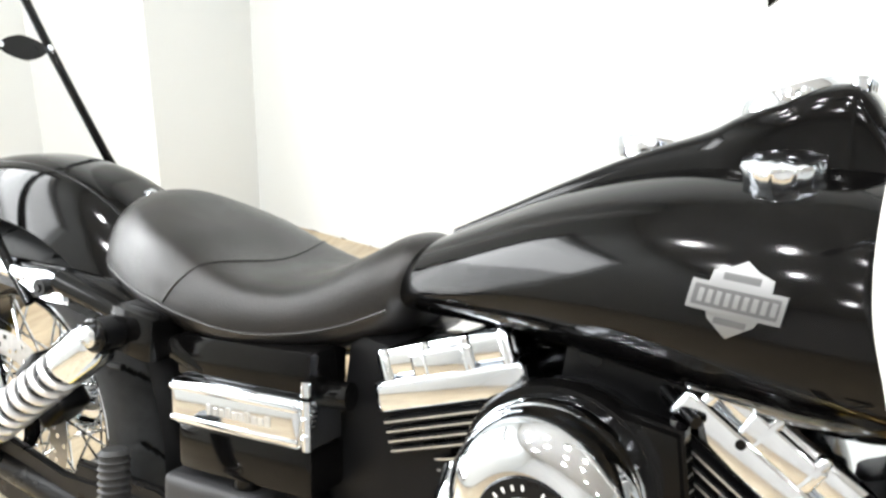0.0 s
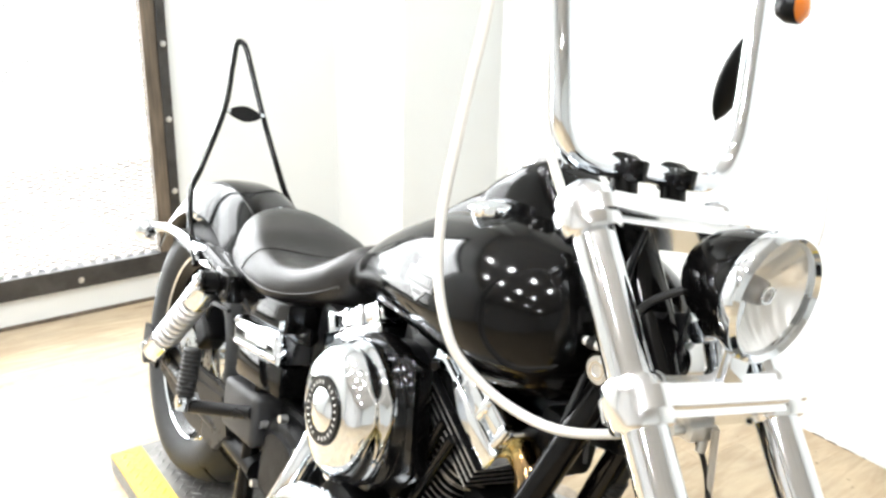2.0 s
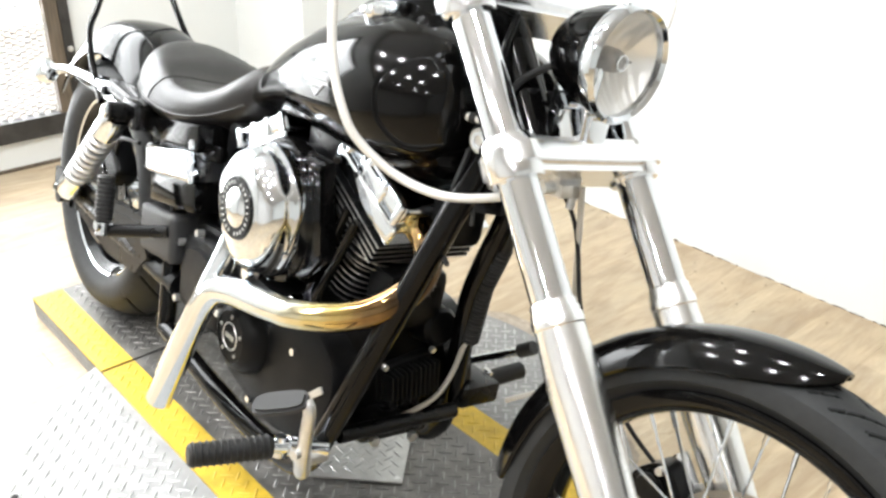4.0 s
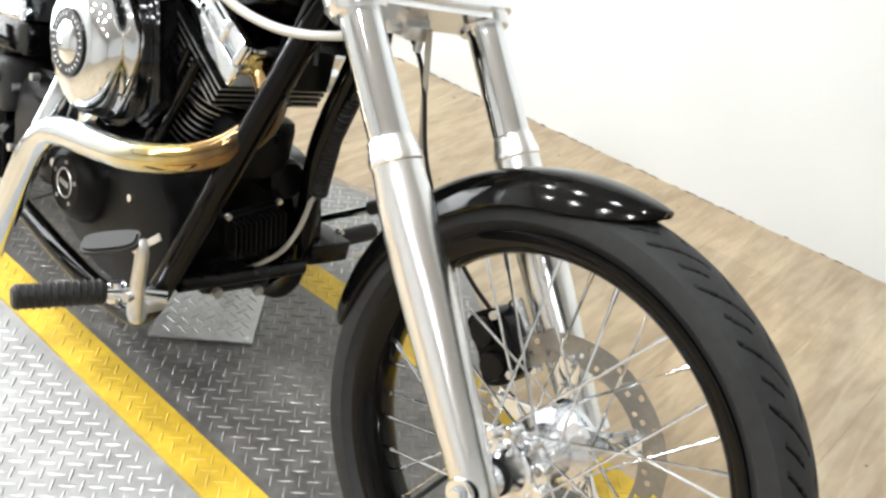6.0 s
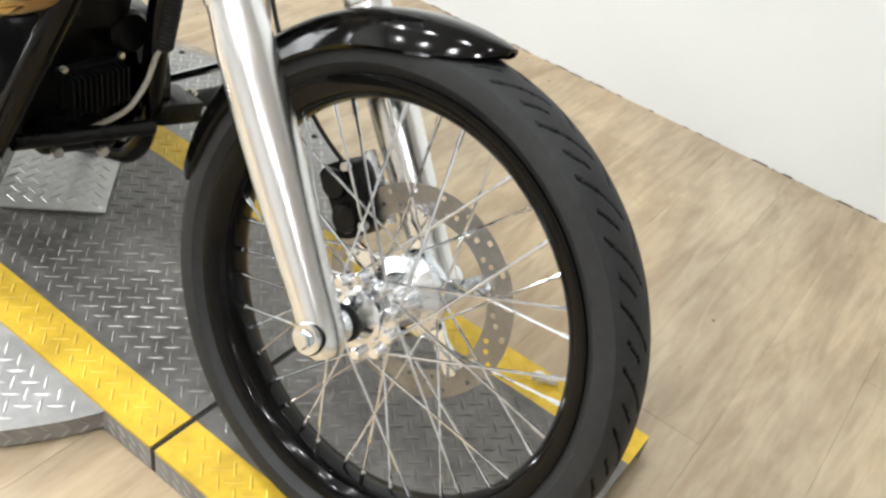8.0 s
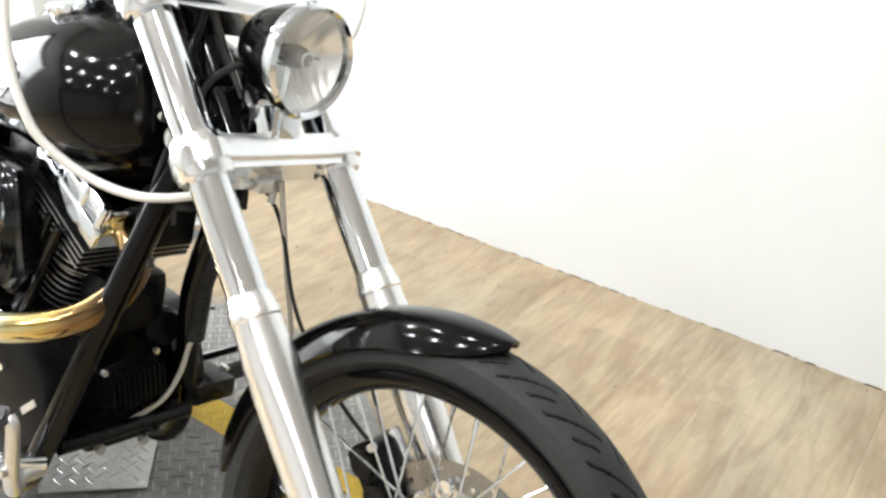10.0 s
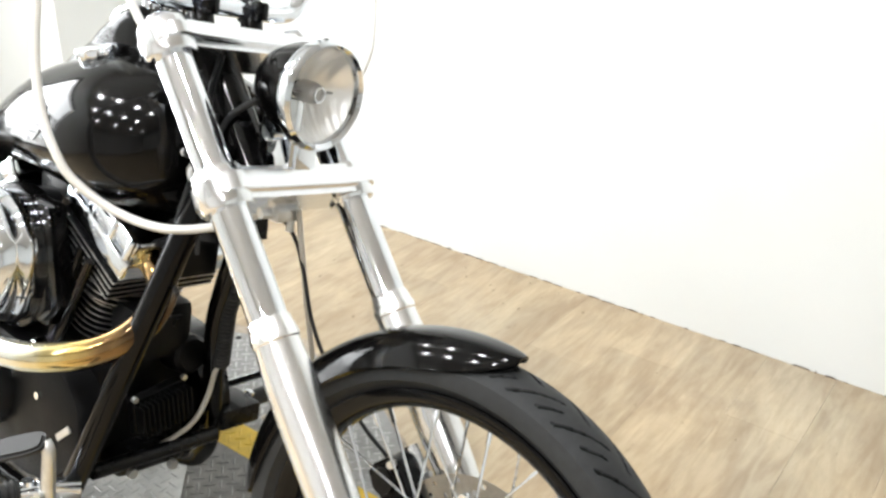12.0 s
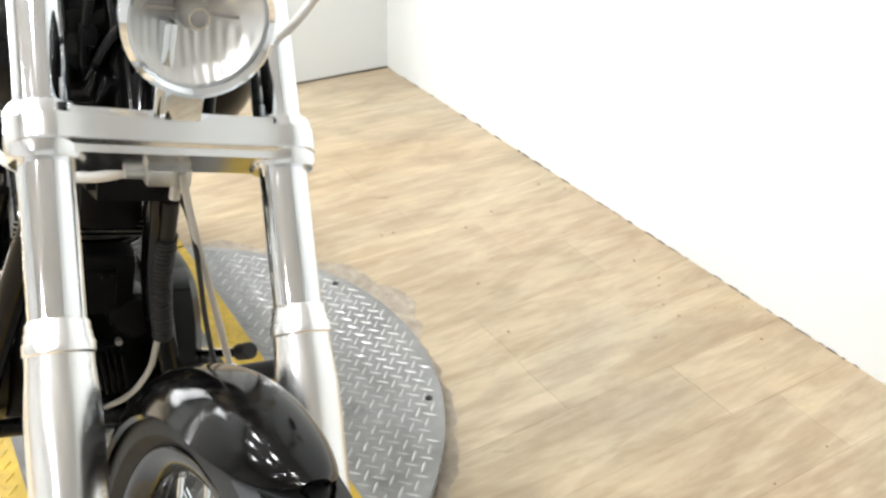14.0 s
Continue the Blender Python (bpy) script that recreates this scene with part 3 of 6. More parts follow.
# ---- controls and front end ----
LAMPC = Vector((-0.325, 0.0, 0.959))
LD = Vector((0.998, 0, -0.03))
LM = aim(LAMPC, LD)
headlight = fpart("headlight", lathe([(0.001, -0.105), (0.02, -0.103), (0.038, -0.096), (0.053, -0.078), (0.064, -0.05), (0.07, -0.02), (0.071, -0.004), (0.066, -0.004), (0.058, -0.05), (0.03, -0.085), (0.001, -0.09)], 56, LM), BLACK, bike, "gloss black bullet headlight shell")
fpart("trim_ring", lathe([(0.066, -0.004), (0.075, -0.012), (0.0775, -0.004), (0.0765, 0.006), (0.071, 0.011), (0.0665, 0.006)], 64, LM, closed=True), CHROME, headlight, "chrome headlight trim ring")
refl = []
for i in range(25):
    r = 0.012 + 0.054 * i / 24
    row = []
    for k in range(144):
        a = 2 * math.pi * k / 144
        x, y = r * math.cos(a), r * math.sin(a)
        flute = 0.0011 * math.cos(x * 620) * min(1, max(0, (-y - 0.006) / 0.01)) + 0.0009 * math.cos(x * 330 + 1.2) * min(1, max(0, (y - 0.01) / 0.01))
        row.append((x, y, -0.05 + 0.046 * (r / 0.066) ** 2 + flute * (1 if 0 < i < 24 else 0)))
    refl.append(row)
fpart("reflector", move(rings(refl, cap=False), LM), mat("bright reflector", (0.97, 0.97, 0.96), rough=0.28, metal=0.75), headlight, "faceted bright reflector bowl")
fpart("bulb_shield", join(lathe([(0.001, -0.006), (0.008, -0.007), (0.014, -0.012), (0.016, -0.02), (0.016, -0.036), (0.012, -0.045), (0.001, -0.047)], 28, LM), move(block(-0.05, 0.05, -0.0015, 0.0015, -0.03, -0.026), LM)), mat("grey bulb shield", (0.42, 0.415, 0.41), rough=0.35, metal=0.7), headlight, "grey bulb shield")
fpart("bulb_ring", lathe([(0.0085, -0.006), (0.0105, -0.0065), (0.0105, -0.0045), (0.0085, -0.0045)], 32, LM, closed=True), CHROME, headlight, "bright ring on the bulb shield")
lens = fpart("lens", lathe([(0.001, 0.012), (0.03, 0.011), (0.055, 0.007), (0.067, 0.003), (0.067, -0.001), (0.055, 0.003), (0.03, 0.007), (0.001, 0.008)], 56, LM), LENS, headlight, "clear domed lens")
lens.visible_shadow = False
fpart("bracket", move(join(block(-0.40, -0.365, -0.02, 0.02, 0.845, 0.905, 0.004), block(-0.435, -0.37, -0.028, -0.014, 0.84, 0.96, 0.005), rod((-0.40, -0.045, 0.91), (-0.40, -0.02, 0.91), 0.013, 18)), Matrix.Translation((0.028, 0, -0.011))), CHROME, headlight, "chrome headlight bracket")

# looms and stop behind the lamp
fpart("wiring_sleeve", join(rod((-0.425, 0.03, 0.815), (-0.45, 0.03, 0.895), 0.018, 18, chamfer=0.003), rod((-0.425, -0.022, 0.82), (-0.45, -0.022, 0.895), 0.013, 16), rod((-0.44, 0.062, 0.82), (-0.455, 0.062, 0.90), 0.01, 14), tube([(-0.478, -0.05, 0.985), (-0.47, -0.068, 0.93), (-0.46, -0.068, 0.86), (-0.455, -0.05, 0.82)], 0.005, 8, 6)), BLACK_SATIN, fork, "black wiring sleeves behind the headlight")
fpart("sleeve_clip", block(-0.478, -0.456, -0.075, -0.06, 0.885, 0.905, 0.002), BLACK_MATT, fork, "black plastic clip")

def bpart(name, bm, material, parent, label="", **k):
    return fpart(name, move(bm, Matrix.Translation((0.012, 0, 0))), material, parent, label, **k)


# handlebar
BAR_HALF = [(-0.553, 0.0, 1.047), (-0.553, 0.06, 1.047), (-0.553, 0.11, 1.048), (-0.555, 0.142, 1.06), (-0.559, 0.162, 1.09), (-0.568, 0.172, 1.14), (-0.60, 0.187, 1.26), (-0.632, 0.204, 1.37), (-0.648, 0.228, 1.425), (-0.675, 0.28, 1.452), (-0.73, 0.36, 1.455), (-0.80, 0.46, 1.44)]
bar_pts = [(x, -y, z) for x, y, z in BAR_HALF[:0:-1]] + BAR_HALF
handlebar = bpart("handlebar", tube(bar_pts, 0.0135, 18, 8), CHROME, bike, "tall chrome ape-hanger handlebar")
for side in (-1, 1):
    bpart("grip", tube([(-0.735, side * 0.367, 1.4545), (-0.765, side * 0.41, 1.449), (-0.80, side * 0.46, 1.44)], 0.019, 18, 4), RUBBER, handlebar, "black rubber grip")
    y = side * 0.047
    clampm = join(rod((-0.536, y, 1.0), (-0.548, y, 1.04), 0.017, 24), lathe([(0.001, -0.013), (0.019, -0.013), (0.0205, -0.011), (0.0205, 0.011), (0.019, 0.013), (0.001, 0.013)], 28, ypose((-0.553, y, 1.047))), lathe([(0.001, 0), (0.014, 0), (0.0155, 0.002), (0.0155, 0.024), (0.014, 0.026), (0.009, 0.026), (0.008, 0.023), (0.001, 0.023)], 32, aim((-0.533, y, 1.037), (-0.06, 0, 1))))
    bpart("riser_clamp", clampm, BLACK, handlebar, "black handlebar riser clamp")
# left mirror hangs below the grip
mir = [(-0.775, 0.43, 1.43), (-0.79, 0.447, 1.38), (-0.808, 0.466, 1.275)]
mirror = bpart("mirror", tube(mir, 0.006, 10, 6), BLACK_SATIN, handlebar, "black mirror below the grip")
mm = []
for i in range(13):
    t = i / 12
    w = 0.036 * (math.sin(math.pi * min(1, 0.1 + 0.9 * t)) ** 0.6 if t < 1 else 0.05)
    p = Vector((-0.808, 0.466, 1.29)) + t * Vector((-0.05, 0.03, -0.155))
    mm.append([p + Vector((0.35 * w * math.cos(a) * 0.5, w * math.cos(a) * 0.8, 0)) + Vector((0.5 * w * math.sin(a), 0.1 * w * math.sin(a), 0)) for a in [2 * math.pi * k / 20 for k in range(20)]])
bpart("mirror_shell", rings(mm), BLACK_SATIN, handlebar, "black teardrop mirror shell")
sig = bpart("turn_signal", lathe([(0.001, -0.03), (0.018, -0.028), (0.028, -0.012), (0.03, 0.008), (0.028, 0.012), (0.001, 0.012)], 28, aim((-0.77, 0.50, 1.352), (0.8, 0.1, 0.1))), BLACK_SATIN, handlebar, "black bullet turn signal")
bpart("signal_lens", lathe([(0.001, 0.026), (0.018, 0.022), (0.027, 0.0125), (0.001, 0.0125)], 28, aim((-0.77, 0.50, 1.352), (0.8, 0.1, 0.1))), mat("amber lens", (0.8, 0.22, 0.02), rough=0.15, coat=0.5), handlebar, "amber signal lens")

# cables and brake lines
part("brake_line", tube([(-0.71, -0.37, 1.44), (-0.655, -0.28, 1.36), (-0.628, -0.236, 1.23), (-0.621, -0.236, 1.09), (-0.62, -0.235, 0.959), (-0.609, -0.228, 0.878), (-0.589, -0.215, 0.821), (-0.572, -0.193, 0.782), (-0.535, -0.148, 0.745), (-0.475, -0.108, 0.735), (-0.43, -0.05, 0.748), (-0.39, -0.015, 0.775)], 0.0062, 12, 8), CABLE_WHITE, handlebar, "pale braided brake line")
bpart("throttle_cable", tube([(-0.60, -0.205, 1.28), (-0.578, -0.175, 1.10), (-0.545, -0.155, 1.02), (-0.50, -0.135, 0.965), (-0.468, -0.115, 0.92), (-0.452, -0.10, 0.88), (-0.458, -0.095, 0.853), (-0.485, -0.093, 0.845), (-0.53, -0.09, 0.845)], 0.0058, 10, 8), CABLE_WHITE, handlebar, "pale braided throttle cable")
bpart("cable_collar", rod((-0.475, -0.0935, 0.8465), (-0.487, -0.093, 0.845), 0.0075, 14), RUBBER, handlebar, "black cable collar")
part("clutch_cable", tube([(-0.71, 0.39, 1.43), (-0.56, 0.30, 1.26), (-0.44, 0.205, 1.09), (-0.403, 0.17, 1.0), (-0.43, 0.145, 0.93), (-0.48, 0.105, 0.87), (-0.51, 0.075, 0.78)], 0.0055, 12, 8), CABLE_WHITE, handlebar, "pale braided clutch cable")
fpart("brake_tee", move(join(block(-0.415, -0.385, 0.008, 0.055, 0.757, 0.776, 0.003), rod((-0.40, -0.012, 0.766), (-0.40, 0.008, 0.766), 0.0055, 12), rod((-0.39, 0.04, 0.742), (-0.39, 0.04, 0.758), 0.006, 12)), Matrix.Translation((0.032, -0.03, 0.014))), CAST, fork, "alloy brake line junction")
part("brake_hose", tube([(-0.405, -0.005, 0.772), (-0.385, 0.02, 0.768), (-0.372, 0.042, 0.735), (-0.36, 0.055, 0.69), (-0.34, 0.07, 0.61), (-0.30, 0.085, 0.54), (-0.22, 0.09, 0.48), (-0.14, 0.085, 0.45)], 0.0032, 10, 8), RUBBER, fork, "thin black brake hose")
part("pale_hose", tube([(-0.36, 0.028, 0.785), (-0.362, 0.05, 0.715), (-0.37, 0.082, 0.63), (-0.378, 0.12, 0.526), (-0.41, 0.15, 0.44), (-0.50, 0.15, 0.36)], 0.0042, 12, 8), mat("pale clear sleeve", (0.5, 0.47, 0.42), rough=0.35), fork, "pale sleeved hose down from the brake junction")
fpart("lower_clamp_bolt", rod((-0.375, -0.02, 0.80), (-0.382, -0.02, 0.785), 0.008, 6), CHROME, fork)
CAL = Vector((-0.122, 0.078, 0.425))
CALM = Matrix.Translation(CAL) @ Matrix.Rotation(radians(48), 4, "Y")
CALF = CALM @ Matrix.Rotation(radians(90), 4, "X")
shape = smooth_line([(-0.052, -0.012, 0), (-0.042, -0.03, 0), (-0.012, -0.027, 0), (0.012, -0.027, 0), (0.042, -0.03, 0), (0.052, -0.012, 0), (0.05, 0.02, 0), (0.03, 0.036, 0), (-0.03, 0.036, 0), (-0.05, 0.02, 0), (-0.052, -0.012, 0)], 5)[:-1]
caliper = fpart("brake_caliper", move(outline_prism([(p.x, p.y) for p in shape], 0.056, 0.006, 3), CALF @ Matrix.Translation((0, 0, -0.026))), BLACK_MATT, fork, "black brake caliper")
for dx in (-0.024, 0.024):
    fpart("piston_boss", lathe([(0.001, 0.03), (0.015, 0.03), (0.0195, 0.033), (0.021, 0.036), (0.019, 0.041), (0.012, 0.042), (0.001, 0.0405)], 28, CALF @ Matrix.Translation((dx, 0.002, 0))), BLACK_SATIN, caliper, "round piston boss")
    fpart("caliper_bolt", rod(CALF @ Vector((dx * 1.7, 0.026, 0.028)), CALF @ Vector((dx * 1.7, 0.026, 0.038)), 0.006, 10), CAST, caliper)
fpart("banjo", join(rod(CALF @ Vector((0.03, 0.03, 0.0)), CALF @ Vector((0.034, 0.05, 0.0)), 0.008, 14), rod(CALF @ Vector((-0.006, 0.038, -0.01)), CALF @ Vector((-0.006, 0.05, -0.01)), 0.005, 12)), CAST, caliper, "dull silver hose fitting")
fpart("caliper_lug", move(block(-0.055, 0.05, -0.008, 0.008, 0.024, 0.042, 0.004), CALM @ Matrix.Translation((0, 0.012, 0))), ALU, fork, "polished caliper lug on the fork leg")
for k in range(5):
    a = 2 * math.pi * k / 5
    fpart("hub_bolt", rod(AX + Vector((0.034 * math.cos(a), -0.055, 0.034 * math.sin(a))), AX + Vector((0.034 * math.cos(a), -0.048, 0.034 * math.sin(a))), 0.006, 6), CHROME, front_wheel)
fpart("axle_spacer", join(rod(AX + Vector((0, -0.1, 0)), AX + Vector((0, -0.075, 0)), 0.018, 24), rod(AX + Vector((0, -0.084, 0)), AX + Vector((0, -0.0802, 0)), 0.0235, 24)), RUBBER, front_wheel, "black axle seal")
fpart("axle_rod", rod(AX + Vector((0, -0.14, 0)), AX + Vector((0, 0.14, 0)), 0.012, 16), CHROME, front_wheel)
# ---- frame ----
frame_ob = part("frame", join(tube([(-0.455, -0.035, 0.86), (-0.475, -0.078, 0.72), (-0.53, -0.118, 0.50), (-0.592, -0.142, 0.30), (-0.625, -0.145, 0.235), (-0.70, -0.14, 0.20), (-0.90, -0.135, 0.185), (-1.20, -0.13, 0.20)], 0.0195, 18, 8),
                         tube([(-0.455, 0.03, 0.86), (-0.487, 0.045, 0.72), (-0.552, 0.069, 0.552), (-0.577, 0.094, 0.4445), (-0.61, 0.13, 0.32), (-0.64, 0.145, 0.235), (-0.70, 0.14, 0.20), (-0.90, 0.135, 0.185), (-1.20, 0.13, 0.20)], 0.0195, 18, 8),
                         tube([(-0.50, 0, 0.86), (-0.7, 0, 0.76), (-0.95, 0, 0.67), (-1.2, 0, 0.62)], 0.026, 16, 6),
                         tube([(-1.10, -0.11, 0.60), (-1.25, -0.125, 0.57), (-1.40, -0.14, 0.60), (-1.55, -0.145, 0.615)], 0.016, 14, 6),
                         tube([(-1.10, 0.11, 0.60), (-1.25, 0.125, 0.57), (-1.40, 0.14, 0.60), (-1.55, 0.145, 0.615)], 0.016, 14, 6),
                         tube([(-1.20, -0.12, 0.60), (-1.22, -0.125, 0.40), (-1.20, -0.13, 0.20)], 0.018, 14, 6),
                         tube([(-1.20, 0.12, 0.60), (-1.22, 0.125, 0.40), (-1.20, 0.13, 0.20)], 0.018, 14, 6),
                         rod((-0.41, 0, 0.79), (-0.535, 0, 0.945), 0.034, 28)), BLACK, bike, "gloss black tubular frame")
part("neck_gusset", move(outline_prism([(0, 0), (0.09, 0.02), (0.075, 0.13), (0.02, 0.12)], 0.1, 0.01), Matrix.Translation((-0.52, 0.05, 0.70)) @ Matrix.Rotation(radians(90), 4, "X")), BLACK_SATIN, frame_ob, "black steering neck gusset")
ign = part("ignition_switch", rod((-0.462, -0.05, 0.82), (-0.459, -0.08, 0.817), 0.024, 28, chamfer=0.003), BLACK, frame_ob, "black round switch cover")
part("switch_face", lathe([(0.001, 0.0), (0.017, 0.0), (0.017, 0.002), (0.001, 0.002)], 32, aim((-0.459, -0.08, 0.817), (0.1, -1, -0.1))), CAST, ign, "silver key switch face")
part("switch_ring", lathe([(0.007, 0.001), (0.0125, 0.001), (0.012, 0.0045), (0.0075, 0.0045)], 28, aim((-0.459, -0.08, 0.817), (0.1, -1, -0.1)), closed=True), CHROME, ign, "chrome switch ring")
swing = part("swingarm", join(tube([(-1.18, -0.12, 0.30), (-1.4, -0.135, 0.31), (-1.60, -0.142, 0.318), (-1.78, -0.142, 0.325)], 0.024, 12, 5), tube([(-1.18, 0.12, 0.30), (-1.4, 0.135, 0.31), (-1.60, 0.142, 0.318), (-1.78, 0.142, 0.325)], 0.024, 12, 5), rod((-1.19, -0.12, 0.30), (-1.19, 0.12, 0.30), 0.028, 16)), BLACK_SATIN, bike, "black swingarm")
part("arm_plate", move(outline_prism([(-0.02, -0.045), (0.20, -0.075), (0.36, -0.06), (0.42, 0.0), (0.36, 0.06), (0.18, 0.03), (0.0, 0.045), (-0.03, 0.0)], 0.012, 0.003), Matrix.Translation((-1.69, -0.142, 0.325)) @ Matrix.Rotation(radians(90), 4, "X")), BLACK_SATIN, swing, "black swingarm side plate")
part("axle_plate", move(outline_prism([(-0.06, -0.03), (0.05, -0.035), (0.05, 0.02), (-0.02, 0.04), (-0.065, 0.035)], 0.01, 0.002), Matrix.Translation((-1.735, -0.165, 0.325)) @ Matrix.Rotation(radians(90), 4, "X")), BLACK_SATIN, swing, "black axle adjuster plate")
part("axle_nut", join(rod((-1.735, -0.176, 0.325), (-1.735, -0.19, 0.325), 0.017, 6), rod((-1.735, -0.19, 0.325), (-1.735, -0.196, 0.325), 0.009, 12)), CHROME, swing)


def helix(p0, p1, r, wire, turns, ppt=24, segs=8):
    p0, p1 = Vector(p0), Vector(p1)
    d = (p1 - p0).normalized()
    s = d.orthogonal().normalized()
    u = d.cross(s)
    n = int(turns * ppt)
    pts = [p0 + (p1 - p0) * (i / n) + r * (math.cos(2 * math.pi * i / ppt) * s + math.sin(2 * math.pi * i / ppt) * u) for i in range(n + 1)]
    return tube(pts, wire, segs, smooth=False)


for side in (-1, 1):
    a, b = Vector((-1.405, side * 0.188, 0.598)), Vector((-1.70, side * 0.18, 0.318))
    d = (b - a).normalized()
    shock = part("shock_absorber", join(rod(a + d * 0.02, b - d * 0.02, 0.014, 18), rod(a + Vector((0, -0.022, 0)), a + Vector((0, 0.022, 0)), 0.02, 20), rod(b + Vector((0, -0.018, 0)), b + Vector((0, 0.018, 0)), 0.018, 20)), BLACK_SATIN, bike, "shock absorber with exposed bright spring")
    part("spring", helix(a + d * 0.085, b - d * 0.11, 0.0245, 0.0052, 8.5), mat("silver spring", (0.75, 0.75, 0.76), rough=0.28, metal=0.8), shock, "bright silver coil spring")
    part("upper_cover", lathe([(0.001, 0.015), (0.022, 0.017), (0.0285, 0.03), (0.0295, 0.088), (0.026, 0.09), (0.001, 0.09)], 32, aim(a, d)), CHROME, shock, "chrome upper shroud")
    part("lower_cover", lathe([(0.001, 0.01), (0.02, 0.014), (0.0285, 0.03), (0.0295, 0.108), (0.025, 0.11), (0.001, 0.11)], 32, aim(b, -d)), CHROME, shock, "chrome lower shroud")
    part("upper_mount", join(move(block(-0.045, 0.03, -0.03, 0.03, -0.03, 0.03, 0.012), pose(a.x + 0.03, a.y - side * 0.04, a.z + 0.002)), rod(a + Vector((0, side * 0.016, 0)), a + Vector((0, side * 0.026, 0)), 0.021, 24, chamfer=0.003)), BLACK, shock, "black rubber-bushed mount")
    part("mount_bolt", lathe([(0.001, 0.024), (0.013, 0.024), (0.013, 0.031), (0.009, 0.035), (0.001, 0.036)], 20, aim(a, (0, side, 0))), CHROME, shock, "chrome domed bolt")

# ---- rear end ----
def flat_bar(outline_xz, y, thick, bevel=0.002):
    """A plate drawn in xz and thickened in y."""
    return move(outline_prism(outline_xz, thick, bevel), Matrix.Translation((0, y + thick / 2, 0)) @ Matrix.Rotation(radians(90), 4, "X"))


for side in (-1, 1):
    strut = part("fender_strut", flat_bar([(-1.40, 0.575), (-1.40, 0.625), (-1.46, 0.64), (-1.56, 0.63), (-1.70, 0.612), (-1.80, 0.595), (-1.815, 0.585), (-1.79, 0.574), (-1.68, 0.574), (-1.55, 0.578), (-1.46, 0.577)], side * 0.135, 0.016, 0.004), BLACK, bike, "black fender strut")
    part("strut_cover", flat_bar([(-1.525, 0.59), (-1.53, 0.618), (-1.57, 0.624), (-1.625, 0.613), (-1.625, 0.592), (-1.57, 0.583)], side * 0.149, 0.012, 0.004), CHROME, strut, "chrome strut cover")
    part("strut_bolt", join(rod((-1.569, side * 0.154, 0.603), (-1.569, side * 0.164, 0.603), 0.012, 20), rod((-1.569, side * 0.162, 0.603), (-1.569, side * 0.167, 0.603), 0.006, 6)), BLACK_SATIN, strut)
    part("strut_tail", tube([(-1.61, side * 0.146, 0.604), (-1.72, side * 0.152, 0.603), (-1.80, side * 0.165, 0.597), (-1.84, side * 0.185, 0.583)], 0.011, 12, 6), CHROME, strut, "chrome turn signal stalk")
    part("turn_signal", lathe([(0.001, -0.035), (0.014, -0.031), (0.026, -0.012), (0.029, 0.006), (0.028, 0.012), (0.024, 0.026), (0.012, 0.034), (0.001, 0.036)], 32, aim((-1.85, side * 0.195, 0.577), (-1, side * 0.1, 0))), CHROME, strut, "chrome bullet turn signal")
sissy = [(-1.60, -0.152, 0.57), (-1.68, -0.15, 0.64), (-1.745, -0.138, 0.705), (-1.775, -0.113, 0.755), (-1.855, -0.052, 0.885), (-1.925, -0.024, 0.99), (-1.955, -0.012, 1.036), (-1.967, 0.0, 1.046), (-1.955, 0.012, 1.036), (-1.925, 0.024, 0.99), (-1.855, 0.047, 0.885), (-1.775, 0.085, 0.755), (-1.745, 0.105, 0.705), (-1.68, 0.135, 0.64), (-1.60, 0.147, 0.57)]
sb = part("sissy_bar", tube(sissy, 0.0072, 14, 8), BLACK, bike, "gloss black pointed sissy bar")
ell = [(0.042 * math.cos(2 * math.pi * k / 40), 0.021 * math.sin(2 * math.pi * k / 40) * (1 - 0.25 * abs(math.cos(2 * math.pi * k / 40)))) for k in range(40)]
SB = Matrix.Translation((-1.855, 0, 0.882)) @ Matrix(((0, -0.52, 0.854, 0), (1, 0, 0, 0), (0, 0.854, 0.52, 0), (0, 0, 0, 1)))
part("plate", move(outline_prism(ell, 0.004, 0.001), SB), BLACK_SATIN, sb, "black oval cross plate")
for side in (-1, 1):
    part("plate_bolt", rod(SB @ Vector((side * 0.043, 0, 0.003)), SB @ Vector((side * 0.043, 0, 0.010)), 0.0052, 10), CHROME, sb, "bright bolt")
part("fender_bolt", join(rod((-1.556, 0, 0.705), (-1.553, 0, 0.722), 0.011, 20), rod((-1.553, 0, 0.722), (-1.552, 0, 0.727), 0.006, 12)), CHROME, rear_fender, "chrome seat bolt")
ridge = []
for side in (-1, 1):
    ridge.append(tube([(RAX.x + 0.03 + (0.4145 - 0.004) * math.cos(radians(a)), side * 0.058, RAX.z + (0.4145 - 0.0115) * math.sin(radians(a)) + 0.0) for a in range(56, 140, 6)], 0.003, 8, 3))
part("ridge", join(*ridge), BLACK_SATIN, rear_fender, "pressed ridge line")
part("tail_light", lathe([(0.001, -0.03), (0.03, -0.03), (0.05, -0.01), (0.052, 0.01), (0.04, 0.03), (0.001, 0.035)], 32, aim((-1.99, 0, 0.62), (-1, 0, 0.2))), CHROME, rear_fender, "chrome tail light shell")
for k in range(40):
    th = 2 * math.pi * (k + 0.5) / 40
    side = -1 if k % 2 else 1
    lean = (1 if (k // 2) % 2 else -1) * 1.1
    p1 = RAX + Vector((0.198 * math.cos(th), side * 0.012, 0.198 * math.sin(th)))
    p0 = RAX + Vector((0.05 * math.cos(th + lean), side * 0.055, 0.05 * math.sin(th + lean)))
    part("spoke", rod(p0, p1, 0.002, 7), CHROME, rear_wheel)
